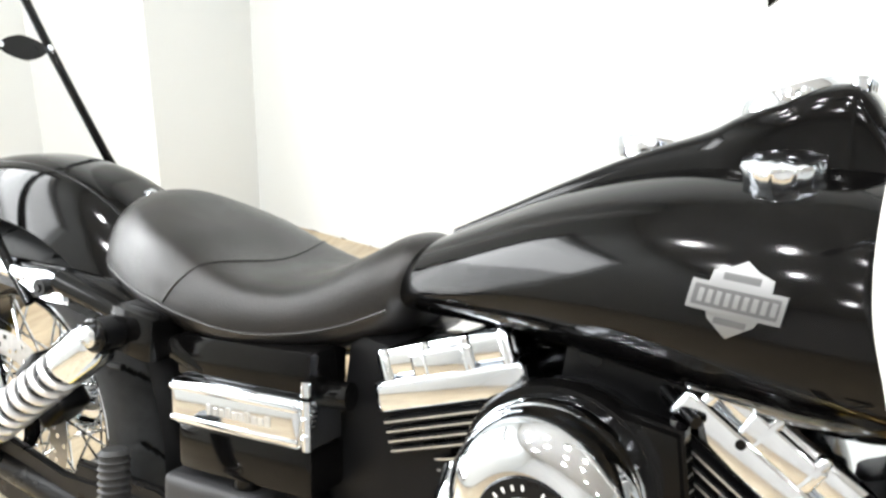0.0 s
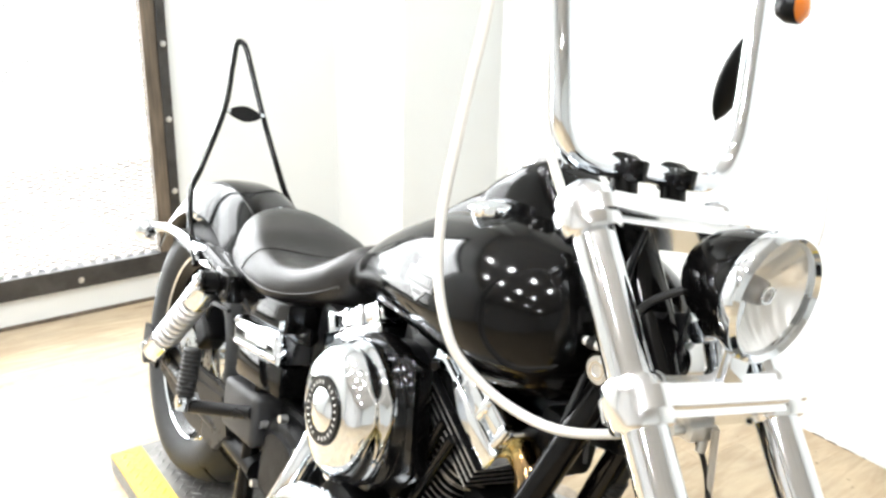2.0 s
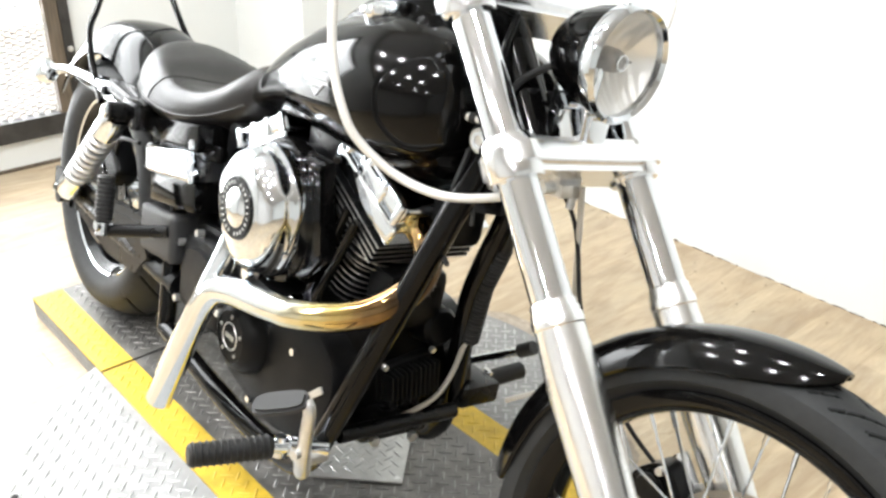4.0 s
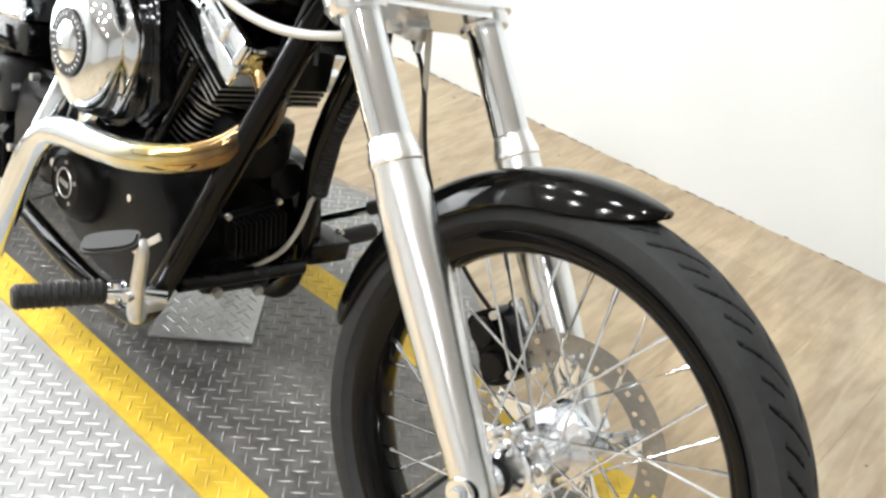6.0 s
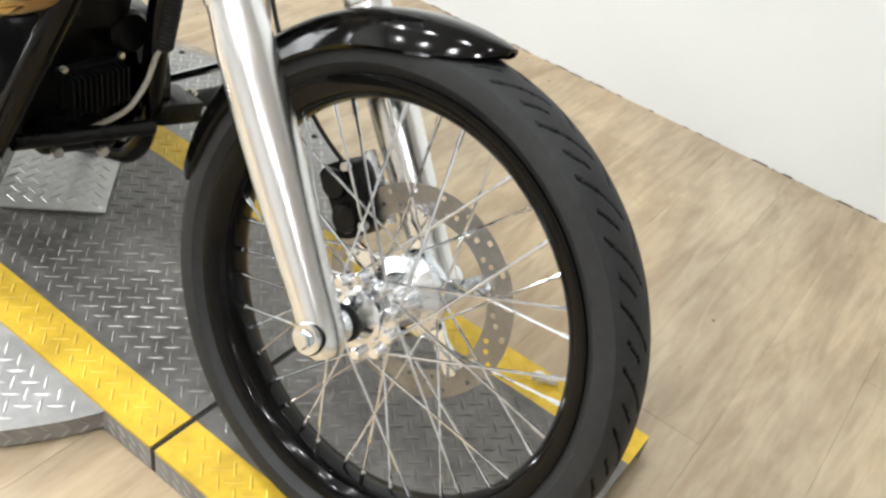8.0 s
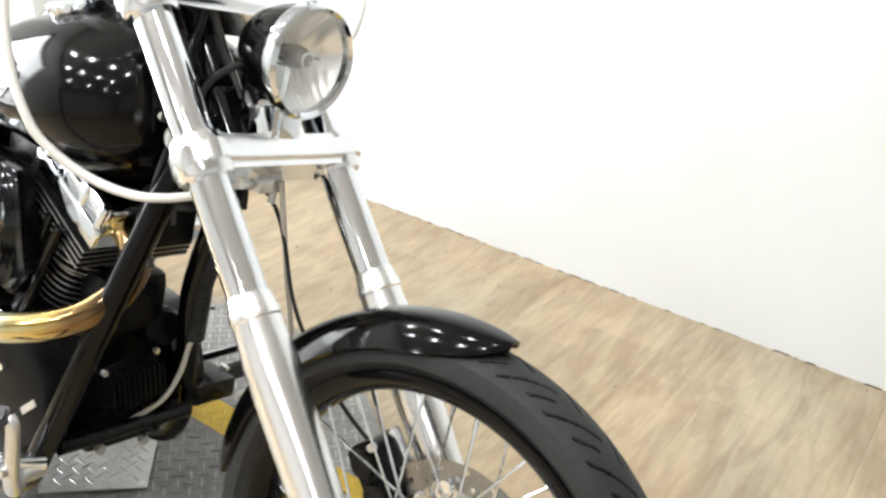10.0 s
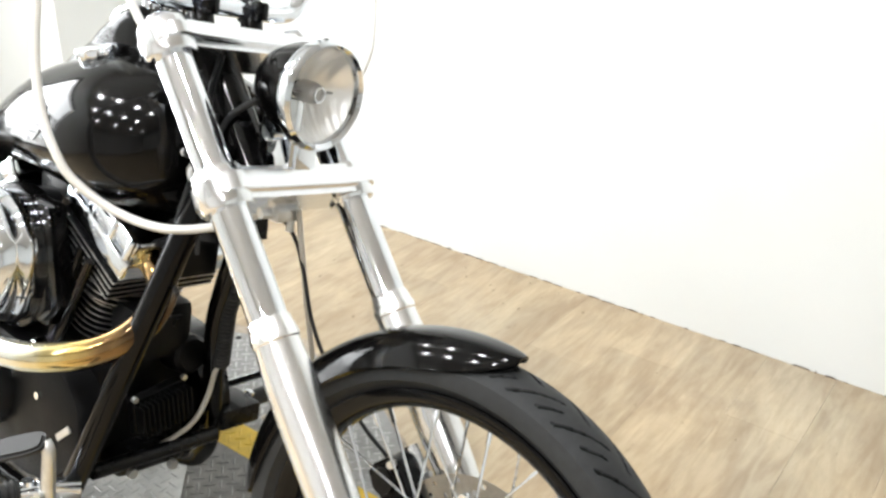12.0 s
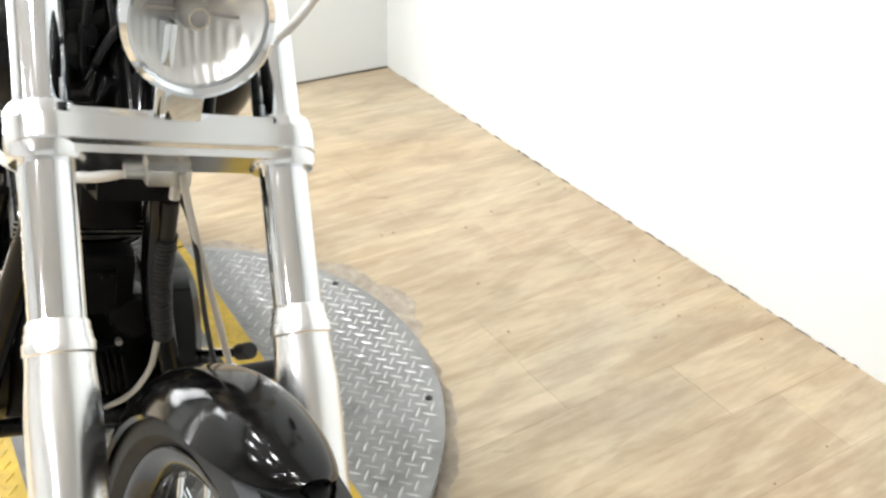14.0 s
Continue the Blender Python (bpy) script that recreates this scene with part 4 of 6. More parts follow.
part("hub", lathe([(0.001, -0.085), (0.05, -0.08), (0.055, -0.06), (0.035, -0.04), (0.03, 0.04), (0.055, 0.06), (0.05, 0.085), (0.001, 0.085)], 32, RW), CHROME, rear_wheel, "chrome hub")
part("disc_carrier", carrier_mesh(ypose(RAX + Vector((0, -0.082, 0)))), CHROME, rear_wheel, "chrome disc carrier")
part("rim_lip", lathe([(0.222, -0.0735), (0.226, -0.071), (0.222, -0.069), (0.217, -0.0705)], 96, RW, closed=True), CHROME, rear_wheel, "bright rim lip")

# seat seams
def seat_surface(x, b):
    rows = interp_rows(SEAT_ROWS, 6)
    xs = [r[0] for r in rows]
    r = [np.interp(x, xs, [q[i] for q in rows]) for i in range(5)]
    c = math.cos(b)
    s_ = math.sin(b)
    y = r[1] * math.copysign(abs(c) ** (2 / 2.3), c)
    z = r[2] + (r[3] if s_ >= 0 else r[4]) * math.copysign(abs(s_) ** (2 / 2.3), s_)
    return Vector((x, y, seat_dish(x, y, z, r[1]) if s_ > 0 else z))


for side in (-1, 1):
    part("piping", tube([seat_surface(x, math.pi / 2 - side * (1.6 - 0.12 * abs(x + 1.3))) for x in np.linspace(-1.535, -1.09, 14)], 0.0022, 8, 4), LEATHER, seat, "stitched side seam")
part("seam", tube([seat_surface(-1.305 - 0.055 * (abs(b) / 1.5) ** 1.5, math.pi / 2 + b) for b in np.linspace(-1.55, 1.55, 31)], 0.0018, 8, 3), LEATHER, seat, "stitched cross seam")

# ---- tank fittings ----
CON = [(-1.06, 0.012, 0.77, 0.025, 0.03), (-1.0, 0.024, 0.80, 0.035, 0.05), (-0.93, 0.033, 0.846, 0.036, 0.07), (-0.86, 0.041, 0.888, 0.038, 0.08), (-0.80, 0.05, 0.915, 0.043, 0.1), (-0.77, 0.057, 0.93, 0.05, 0.1), (-0.72, 0.061, 0.955, 0.056, 0.12), (-0.685, 0.059, 0.968, 0.056, 0.12), (-0.665, 0.056, 0.968, 0.05, 0.12), (-0.645, 0.052, 0.955, 0.04, 0.11), (-0.625, 0.049, 0.93, 0.034, 0.09), (-0.60, 0.045, 0.90, 0.028, 0.06), (-0.565, 0.034, 0.875, 0.02, 0.04)]
console = part("console", rings([superring(*r, n=4.2, segs=56) for r in interp_rows(CON, 6)]), BLACK, tank, "gloss black instrument console")
SP = aim((-0.735, 0, 1.0), (-0.46, 0, 0.888))
part("speedometer", join(lathe([(0.001, -0.02), (0.046, -0.02), (0.05, -0.004), (0.047, 0.006), (0.044, 0.010), (0.041, 0.010), (0.039, 0.007), (0.001, 0.007)], 48, SP)), CHROME, tank, "chrome rimmed speedometer")
part("dial", lathe([(0.001, 0.0078), (0.038, 0.0078), (0.038, 0.0073), (0.001, 0.0073)], 40, SP), mat("black dial face", (0.01, 0.01, 0.012), rough=0.15, coat=1.0), tank, "black dial face")
for yy in (-0.03, 0.0, 0.03):
    part("console_knob", lathe([(0.001, -0.01), (0.009, -0.01), (0.009, 0.006), (0.006, 0.009), (0.001, 0.009)], 18, aim((-0.676, yy, 1.022), (-0.1, 0, 1))), CHROME, tank, "small chrome knob")


TANK_FINE = interp_rows(TANK_ROWS, 6)


def tank_point(x, z_rel):
    rows = TANK_FINE
    xs = [r[0] for r in rows]
    w, zc, up, dn = (np.interp(x, xs, [q[i] for q in rows]) for i in range(1, 5))
    h = up if z_rel >= 0 else dn
    y = w * (1 - min(1, abs(z_rel / h)) ** TANK_N) ** (1 / TANK_N)
    return Vector((x, -y, zc + z_rel))


def tank_top(x, y):
    rows = interp_rows(TANK_ROWS, 6)
    xs = [r[0] for r in rows]
    w, zc, up, dn = (np.interp(x, xs, [q[i] for q in rows]) for i in range(1, 5))
    return Vector((x, y, zc + up * (1 - (abs(y) / w) ** TANK_N) ** (1 / TANK_N)))


for side in (-1, 1):
    capx = -0.715 if side < 0 else -0.80
    p = tank_top(capx, side * 0.08) + Vector((0, 0, 0.003))
    sy = tank_top(capx, side * 0.086).z - tank_top(capx, side * 0.074).z
    sx = tank_top(capx + 0.01, side * 0.08).z - tank_top(capx - 0.01, side * 0.08).z
    nrm = Vector((-sx / 0.02 * 0.8, -side * sy / 0.012 * 0.8, 1))
    cm = aim(p, nrm)
    capm = []
    for rr_, hh in ((0.031, -0.012), (0.0345, -0.002), (0.0355, 0.008), (0.0335, 0.0115), (0.024, 0.0135), (0.001, 0.0145)):
        capm.append([((rr_ + (0.0012 * math.cos(12 * a) if 0.0 < hh < 0.012 else 0)) * math.cos(a), (rr_ + (0.0012 * math.cos(12 * a) if 0.0 < hh < 0.012 else 0)) * math.sin(a), hh) for a in [2 * math.pi * k / 72 for k in range(72)]])
    if side > 0:
        cm = aim((-0.875, 0.057, 0.922), (-0.08, 0.15, 1))
    cap = part("fuel_cap", move(rings(capm), cm), CHROME, tank, "round chrome fuel cap")
# flat emblem of plain shapes on each flank
def on_tank(bm, side=-1):
    """Lay a flat shape (x along the tank, y up, z out) on the flank at the emblem's place."""
    c, q = math.cos(radians(-2)), math.sin(radians(-2))
    for v in bm.verts:
        x, y, h = 0.93 * (v.co.x * c - v.co.y * q), 0.97 * (v.co.x * q + v.co.y * c), v.co.z
        p = tank_point(-0.711 + x, 0.02 + y)
        ex = tank_point(-0.709 + x, 0.02 + y) - p
        ez = tank_point(-0.711 + x, 0.022 + y) - p
        p = p + ex.cross(ez).normalized() * (h - 0.001)
        v.co = Vector((p.x, -side * p.y, p.z))
    return bm


def plate_grid(outline, h0, h1, cells=22, half=0.045):
    """A thin plate of small squares wherever the outline holds."""
    bm = bmesh.new()
    step = 2 * half / cells
    bm.faces.new([bm.verts.new((x, y, h1)) for x, y in outline])
    for i in range(1, cells):
        t = -half + i * step
        for axis in ((1, 0, 0), (0, 1, 0)):
            bmesh.ops.bisect_plane(bm, geom=bm.verts[:] + bm.edges[:] + bm.faces[:], plane_co=(t, t, 0), plane_no=axis)
    g = bmesh.ops.extrude_face_region(bm, geom=bm.faces[:])
    bmesh.ops.translate(bm, vec=(0, 0, h0 - h1), verts=[v for v in g["geom"] if isinstance(v, bmesh.types.BMVert)])
    return bm


EMBLEM = mat("silver emblem", (0.2, 0.2, 0.2), rough=0.38, metal=0.8)
EMBLEM_DARK = mat("dark emblem infill", (0.07, 0.07, 0.07), rough=0.45, metal=0.4)
shield = [(-0.026, 0.022), (-0.012, 0.026), (0, 0.033), (0.012, 0.026), (0.026, 0.022), (0.028, 0.0), (0.02, -0.018), (0.0, -0.032), (-0.02, -0.018), (-0.028, 0.0)]
band = [(-0.041, -0.012), (0.041, -0.012), (0.041, 0.012), (-0.041, 0.012)]
for side in (-1, 1):
    part("emblem_shield", on_tank(plate_grid(shield, 0, 0.0028), side), EMBLEM, tank, "silver shield emblem of plain shapes")
    part("emblem_band", on_tank(plate_grid(band, 0, 0.0044), side), EMBLEM, tank, "silver band across the shield")
    part("emblem_panel", on_tank(plate_grid([(-0.037, -0.0085), (0.037, -0.0085), (0.037, 0.0085), (-0.037, 0.0085)], 0.003, 0.0048), side), EMBLEM_DARK, tank, "dark panel in the band")
    for k in range(9):
        x = -0.032 + k * 0.0078
        part("emblem_bar", on_tank(plate_grid([(x, -0.0055), (x + 0.0045, -0.0055), (x + 0.0045, 0.0055), (x, 0.0055)], 0.0046, 0.0052), side), EMBLEM, tank)
    for x0, x1, y0, y1 in ((-0.016, 0.016, 0.0155, 0.0215), (-0.014, 0.014, -0.021, -0.0155)):
        part("emblem_inset", on_tank(plate_grid([(x0, y0), (x1, y0), (x1, y1), (x0, y1)], 0.002, 0.0032), side), EMBLEM_DARK, tank)

# ---- engine ----
engine = part("engine", join(move(block(-0.16, 0.16, -0.105, 0.105, -0.11, 0.11, 0.04, 4), pose(-0.80, 0, 0.36)), move(block(-0.14, 0.14, -0.10, 0.10, -0.09, 0.10, 0.03, 4), pose(-1.08, 0, 0.36)), lathe([(0.001, -0.11), (0.10, -0.11), (0.115, -0.09), (0.115, 0.12), (0.10, 0.14), (0.001, 0.14)], 48, ypose((-0.78, 0, 0.35)))), BLACK_MATT, bike, "black V-twin engine")
FIN_EDGE = mat("machined fin edge", (0.55, 0.55, 0.54), rough=0.3, metal=0.9)


def fin_slab(w, d, z0, z1, segs=44, e=2.7):
    """A thin plate with a well rounded outline."""
    loop = []
    for k in range(segs):
        a = 2 * math.pi * k / segs
        c, q = math.cos(a), math.sin(a)
        loop.append((w * math.copysign(abs(c) ** (2 / e), c), d * math.copysign(abs(q) ** (2 / e), q)))
    return rings([[(x, y, z) for x, y in loop] for z in (z0, z1)])


def cylinder_fins(base, axis, front):
    """Stack of rounded fins up one cylinder, with the head and the chrome rocker box on top."""
    m = aim(base, axis)
    rot = m.to_3x3()
    xloc = rot.inverted() @ Vector((1, 0, 0))
    ang = math.atan2(xloc.y, xloc.x)
    m = m @ Matrix.Rotation(ang, 4, "Z")
    for k in range(11):
        z = 0.012 + k * 0.0125
        w, d = (0.063, 0.074) if k < 8 else (0.08, 0.094)
        part("cooling_fin", move(fin_slab(w, d, z - 0.0022, z + 0.0022), m), BLACK_SATIN, engine)
        part("fin_edge", move(fin_slab(w + 0.0006, d + 0.0006, z - 0.0011, z + 0.0011), m), FIN_EDGE, engine, "machined fin edge")
    part("cylinder_barrel", move(lathe([(0.062, -0.02), (0.062, 0.15)], 36), m), BLACK_MATT, engine, "black cylinder barrel")
    hd = [move(block(-0.088, 0.088, -0.1, 0.1, 0.15 + 0.011 * i, 0.157 + 0.011 * i, 0.002), m) for i in range(4)]
    for i in range(4):
        part("head_edge", move(block(-0.0885, 0.0885, -0.1005, 0.1005, 0.1525 + 0.011 * i, 0.1545 + 0.011 * i), m), FIN_EDGE, engine, "machined rib edge", False)
    part("cylinder_head", join(move(block(-0.078, 0.078, -0.085, 0.085, 0.145, 0.195, 0.01), m), *hd), BLACK_SATIN, engine, "black finned cylinder head")
    rb = part("rocker_box", join(move(block(-0.096, 0.096, -0.098, 0.098, 0.195, 0.232, 0.008, 3), m), move(block(-0.09, 0.09, -0.092, 0.092, 0.23, 0.268, 0.014, 4), m), move(block(-0.04, 0.04, -0.096, -0.06, 0.226, 0.258, 0.006, 3), m)), CHROME, engine, "chrome rocker box")
    for x in (-0.075, -0.02, 0.03, 0.078):
        part("rocker_bolt", move(join(lathe([(0.001, 0.225), (0.0085, 0.225), (0.0085, 0.262), (0.006, 0.266), (0.001, 0.266)], 12)), m @ Matrix.Translation((x, -0.088, 0))), CHROME, engine)


cylinder_fins((-0.765, 0, 0.482), (0.45, 0, 0.893), True)
cylinder_fins((-0.897, 0, 0.452), (-0.44, 0, 0.898), False)

# air cleaner
AC = Vector((-0.838, -0.135, 0.598))


def teardrop(r, tip, n=96):
    """A circle drawn out to a blunt point at its foot, slightly to the front."""
    pts = []
    for k in range(n):
        a = 2 * math.pi * k / n
        rr = r * (1 + tip * max(0, math.cos(a + math.pi / 2 - 0.16)) ** 3 - 0.05 * max(0, math.cos(a + math.pi / 2 + 0.75)) ** 2)
        pts.append((rr * math.cos(a), rr * math.sin(a)))
    return pts


def ac_ring(scale, h, tip=0.24, r=0.096):
    return [(x * scale, y * scale, h) for x, y in teardrop(r, tip)]


ACM = Matrix.Translation(AC) @ Matrix(((1, 0, 0, 0), (0, 0, -1, 0), (0, 1, 0, 0), (0, 0, 0, 1)))
part("air_cleaner_back", move(rings([ac_ring(1.02, -0.04), ac_ring(1.11, -0.034), ac_ring(1.14, -0.024), ac_ring(1.14, -0.006), ac_ring(1.11, -0.001), ac_ring(1.03, 0.0)]), ACM), BLACK, engine, "black air cleaner backing plate")
part("air_cleaner_body", move(rings([ac_ring(0.98, -0.085, 0.3), ac_ring(1.03, -0.08, 0.3), ac_ring(1.03, -0.04, 0.3)]), ACM), BLACK_SATIN, engine, "black air cleaner body")
air = part("air_cleaner_cover", move(rings([ac_ring(1.02, -0.002), ac_ring(1.035, 0.006), ac_ring(1.03, 0.02), ac_ring(1.0, 0.026), ac_ring(0.985, 0.028), ac_ring(0.975, 0.04), ac_ring(0.94, 0.053), ac_ring(0.87, 0.064), ac_ring(0.77, 0.0715, 0.22), ac_ring(0.66, 0.0755, 0.18), ac_ring(0.57, 0.0775, 0.12), ac_ring(0.5, 0.078, 0.06)]), ACM), CHROME, engine, "chrome teardrop air cleaner cover")
IN = ACM @ Matrix.Translation((0.006, -0.004, 0.0775))
part("insert_ring", move(lathe([(0.03, -0.004), (0.051, -0.004), (0.052, 0.0), (0.05, 0.004), (0.032, 0.004), (0.03, 0.002)], 56, closed=True), IN), BLACK_SATIN, engine, "black lettered insert ring")
part("insert_dome", move(lathe([(0.032, 0.0), (0.032, 0.004), (0.024, 0.009), (0.011, 0.012), (0.001, 0.0125)], 40), IN), CHROME, engine, "chrome insert dome")
marks = []
for k in range(26):
    if k in (0, 13):
        continue
    a = 2 * math.pi * k / 26
    marks.append(move(block(-0.0011, 0.0011, -0.0026, 0.0026, 0.0041, 0.0046), IN @ Matrix.Rotation(a, 4, "Z") @ Matrix.Translation((0, 0.0415, 0))))
part("insert_marks", join(*marks), mat("white print", (0.7, 0.7, 0.68), rough=0.5), engine, "white bars in place of small lettering", smooth=False)
part("drain_bolt", rod((-0.858, -0.145, 0.475), (-0.861, -0.145, 0.46), 0.013, 8), CHROME, engine)

# right side covers
CAMM = Matrix.Translation((-0.79, -0.10, 0.355)) @ Matrix(((1, 0, 0, 0), (0, 0, -1, 0), (0, 1, 0, 0), (0, 0, 0, 1)))
cam_out = [(-0.12, -0.10), (0.02, -0.125), (0.13, -0.10), (0.2, -0.02), (0.195, 0.06), (0.13, 0.10), (0.0, 0.105), (-0.09, 0.10), (-0.135, 0.03)]


def rounded(pts, scale, h, n=10):
    c = Vector((sum(p[0] for p in pts) / len(pts), sum(p[1] for p in pts) / len(pts), 0))
    loop = smooth_line([(*p, 0) for p in pts] + [(*pts[0], 0)], n)[:-1]
    return [((p.x - c.x) * scale + c.x, (p.y - c.y) * scale + c.y, h) for p in loop]


part("cam_cover", move(rings([rounded(cam_out, 1, 0), rounded(cam_out, 1, 0.035), rounded(cam_out, 0.96, 0.046), rounded(cam_out, 0.86, 0.052), rounded(cam_out, 0.4, 0.056)]), CAMM), BLACK_MATT, engine, "black cam cover")
tm = Matrix.Translation((-0.835, -0.15, 0.362)) @ Matrix(((1, 0, 0, 0), (0, 0, -1, 0), (0, 1, 0, 0), (0, 0, 0, 1)))
part("timer_cover", lathe([(0.001, 0), (0.07, 0), (0.066, 0.022), (0.056, 0.036), (0.045, 0.041), (0.043, 0.039), (0.001, 0.041)], 48, tm), BLACK_MATT, engine, "black round timer cover")
part("timer_badge", join(lathe([(0.022, 0.041), (0.0235, 0.0425), (0.025, 0.041)], 40, tm, closed=True), move(block(-0.014, 0.014, -0.004, 0.004, 0.041, 0.0425), tm)), CAST, engine, "silver ring mark")
for x, z in ((-0.90, 0.40), (-0.86, 0.30), (-0.77, 0.405), (-0.725, 0.30), (-0.69, 0.40), (-0.655, 0.33), (-0.80, 0.255)):
    part("cover_bolt", rod((x, -0.145, z), (x, -0.162, z), 0.0065, 8), CHROME, engine)
for k in range(5):
    a = radians(20 + 72 * k)
    part("timer_screw", lathe([(0.001, 0.04), (0.0032, 0.04), (0.0032, 0.042), (0.001, 0.0427)], 12, tm @ Matrix.Translation((0.035 * math.cos(a), 0.035 * math.sin(a), 0))), CAST, engine)
part("breather_plate", flat_bar([(-0.80, 0.50), (-0.735, 0.497), (-0.69, 0.55), (-0.735, 0.70), (-0.80, 0.70)], -0.118, 0.03, 0.006), BLACK, engine, "gloss black plate beside the air cleaner")
part("cover_badge", move(block(-0.022, 0.022, -0.006, 0.006, 0.05, 0.054, 0.002), CAMM @ Matrix.Translation((0.168, 0.006, 0.0)) @ Matrix.Rotation(radians(42), 4, "Z")), CAST, engine, "small silver plate")
tr_out = [(-0.1, -0.09), (0.06, -0.1), (0.12, -0.03), (0.1, 0.07), (0.0, 0.1), (-0.1, 0.06)]
part("transmission_cover", move(rings([rounded(tr_out, 1, 0), rounded(tr_out, 1, 0.012), rounded(tr_out, 0.9, 0.016), rounded(tr_out, 0.88, 0.03), rounded(tr_out, 0.78, 0.04), rounded(tr_out, 0.62, 0.042), rounded(tr_out, 0.58, 0.05), rounded(tr_out, 0.3, 0.052)]), Matrix.Translation((-1.085, -0.09, 0.355)) @ Matrix(((1, 0, 0, 0), (0, 0, -1, 0), (0, 1, 0, 0), (0, 0, 0, 1)))), BLACK_MATT, engine, "black transmission cover")
for x, z in ((-1.17, 0.40), (-1.10, 0.445), (-1.02, 0.42), (-0.985, 0.33), (-1.05, 0.27), (-1.16, 0.285)):
    part("cover_bolt", rod((x, -0.125, z), (x, -0.14, z), 0.0075, 8), CAST, engine)
for pa, pb in (((-0.765, -0.105, 0.44), (-0.69, -0.1, 0.64)), ((-0.735, -0.112, 0.44), (-0.655, -0.108, 0.63)), ((-0.85, -0.105, 0.44), (-0.93, -0.1, 0.62))):
    part("pushrod_tube", rod(pa, pb, 0.0085, 16), BLACK, engine, "gloss black pushrod tube")
for lx in (-0.72, -0.88):
    part("lifter_cover", move(block(-0.05, 0.05, -0.03, 0.02, -0.02, 0.02, 0.008), pose(lx, -0.105, 0.445)), CHROME, engine, "chrome lifter cover")
REG = Matrix.Translation((0, 0, 0.38)) @ Matrix.Rotation(radians(12), 4, "X") @ Matrix.Translation((0, 0, -0.38))
reg = part("regulator", move(block(-0.61, -0.588, -0.05, 0.05, 0.345, 0.415, 0.008), REG), BLACK_SATIN, engine, "black finned voltage regulator")
for k in range(11):
    y = -0.046 + k * 0.0092
    part("regulator_fin", move(block(-0.5875, -0.563, y - 0.0015, y + 0.0015, 0.35, 0.41, 0.001), REG), BLACK_SATIN, engine)
for y in (-0.047, 0.047):
    part("regulator_bolt", move(rod((-0.588, y, 0.421), (-0.58, y, 0.421), 0.005, 8), REG), CAST, engine)
part("oil_filter", lathe([(0.001, 0), (0.03, 0), (0.034, 0.008), (0.034, 0.065), (0.027, 0.073), (0.001, 0.073)], 36, aim((-0.665, 0.06, 0.45), (0.9, 0, 0.15))), BLACK_MATT, engine, "black oil filter")
part("engine_mount", join(block(-0.665, -0.59, -0.07, 0.07, 0.262, 0.305, 0.02, 3), rod((-0.585, -0.12, 0.30), (-0.585, 0.12, 0.30), 0.013, 14)), BLACK_SATIN, engine, "black front engine mount")
for y, z in ((-0.05, 0.278), (0.03, 0.27)):
    part("mount_bolt", rod((-0.584, y, z), (-0.574, y, z), 0.009, 6), CAST, engine, "dull silver bolt head")
part("neck_cover", block(-0.575, -0.53, -0.04, 0.04, 0.63, 0.72, 0.015), BLACK_MATT, engine, "black neck-mounted electrical cover")
part("coil_cover", join(block(-0.67, -0.60, -0.06, 0.06, 0.46, 0.56, 0.02), block(-0.602, -0.59, -0.035, 0.03, 0.485, 0.54, 0.004), rod((-0.595, 0.015, 0.53), (-0.586, 0.015, 0.53), 0.007, 10)), BLACK_MATT, engine, "black coil cover with raised frame")
part("breather_hose", tube([(-0.554, 0.089, 0.4545), (-0.562, 0.085, 0.44), (-0.57, 0.08, 0.385), (-0.575, 0.055, 0.34), (-0.60, 0.01, 0.298)], 0.0045, 10, 8), mat("pale grey breather", (0.42, 0.40, 0.36), rough=0.5), engine, "thin pale grey hose")
LOOM = [(-0.478, 0.055, 0.70), (-0.502, 0.062, 0.64), (-0.531, 0.07, 0.561), (-0.554, 0.089, 0.4545)]
loom = part("corrugated_loom", tube(LOOM, 0.011, 14, 6), RUBBER, engine, "black corrugated wiring loom")
part("loom_rib", helix(LOOM[2], LOOM[3], 0.0115, 0.0032, 14), RUBBER, loom)
part("loom_rib", helix(LOOM[1], LOOM[2], 0.0115, 0.0032, 10), RUBBER, loom)
part("primary_cover", move(rings([rounded([(-0.36, -0.08), (-0.1, -0.1), (0.1, -0.13), (0.2, -0.02), (0.12, 0.11), (-0.1, 0.1), (-0.34, 0.08)], 1, 0), rounded([(-0.36, -0.08), (-0.1, -0.1), (0.1, -0.13), (0.2, -0.02), (0.12, 0.11), (-0.1, 0.1), (-0.34, 0.08)], 1, 0.06), rounded([(-0.36, -0.08), (-0.1, -0.1), (0.1, -0.13), (0.2, -0.02), (0.12, 0.11), (-0.1, 0.1), (-0.34, 0.08)], 0.92, 0.075)]), Matrix.Translation((-0.80, 0.10, 0.35)) @ Matrix(((1, 0, 0, 0), (0, 0, 1, 0), (0, 1, 0, 0), (0, 0, 0, 1)))), BLACK, engine, "black primary cover")
part("coil_bracket", join(block(-0.88, -0.70, -0.07, 0.07, 0.64, 0.745, 0.008), rod((-0.79, -0.05, 0.715), (-0.73, -0.11, 0.705), 0.006, 10), rod((-0.70, -0.02, 0.70), (-0.69, -0.10, 0.695), 0.005, 10)), BLACK_SATIN, engine, "black coil bracket")
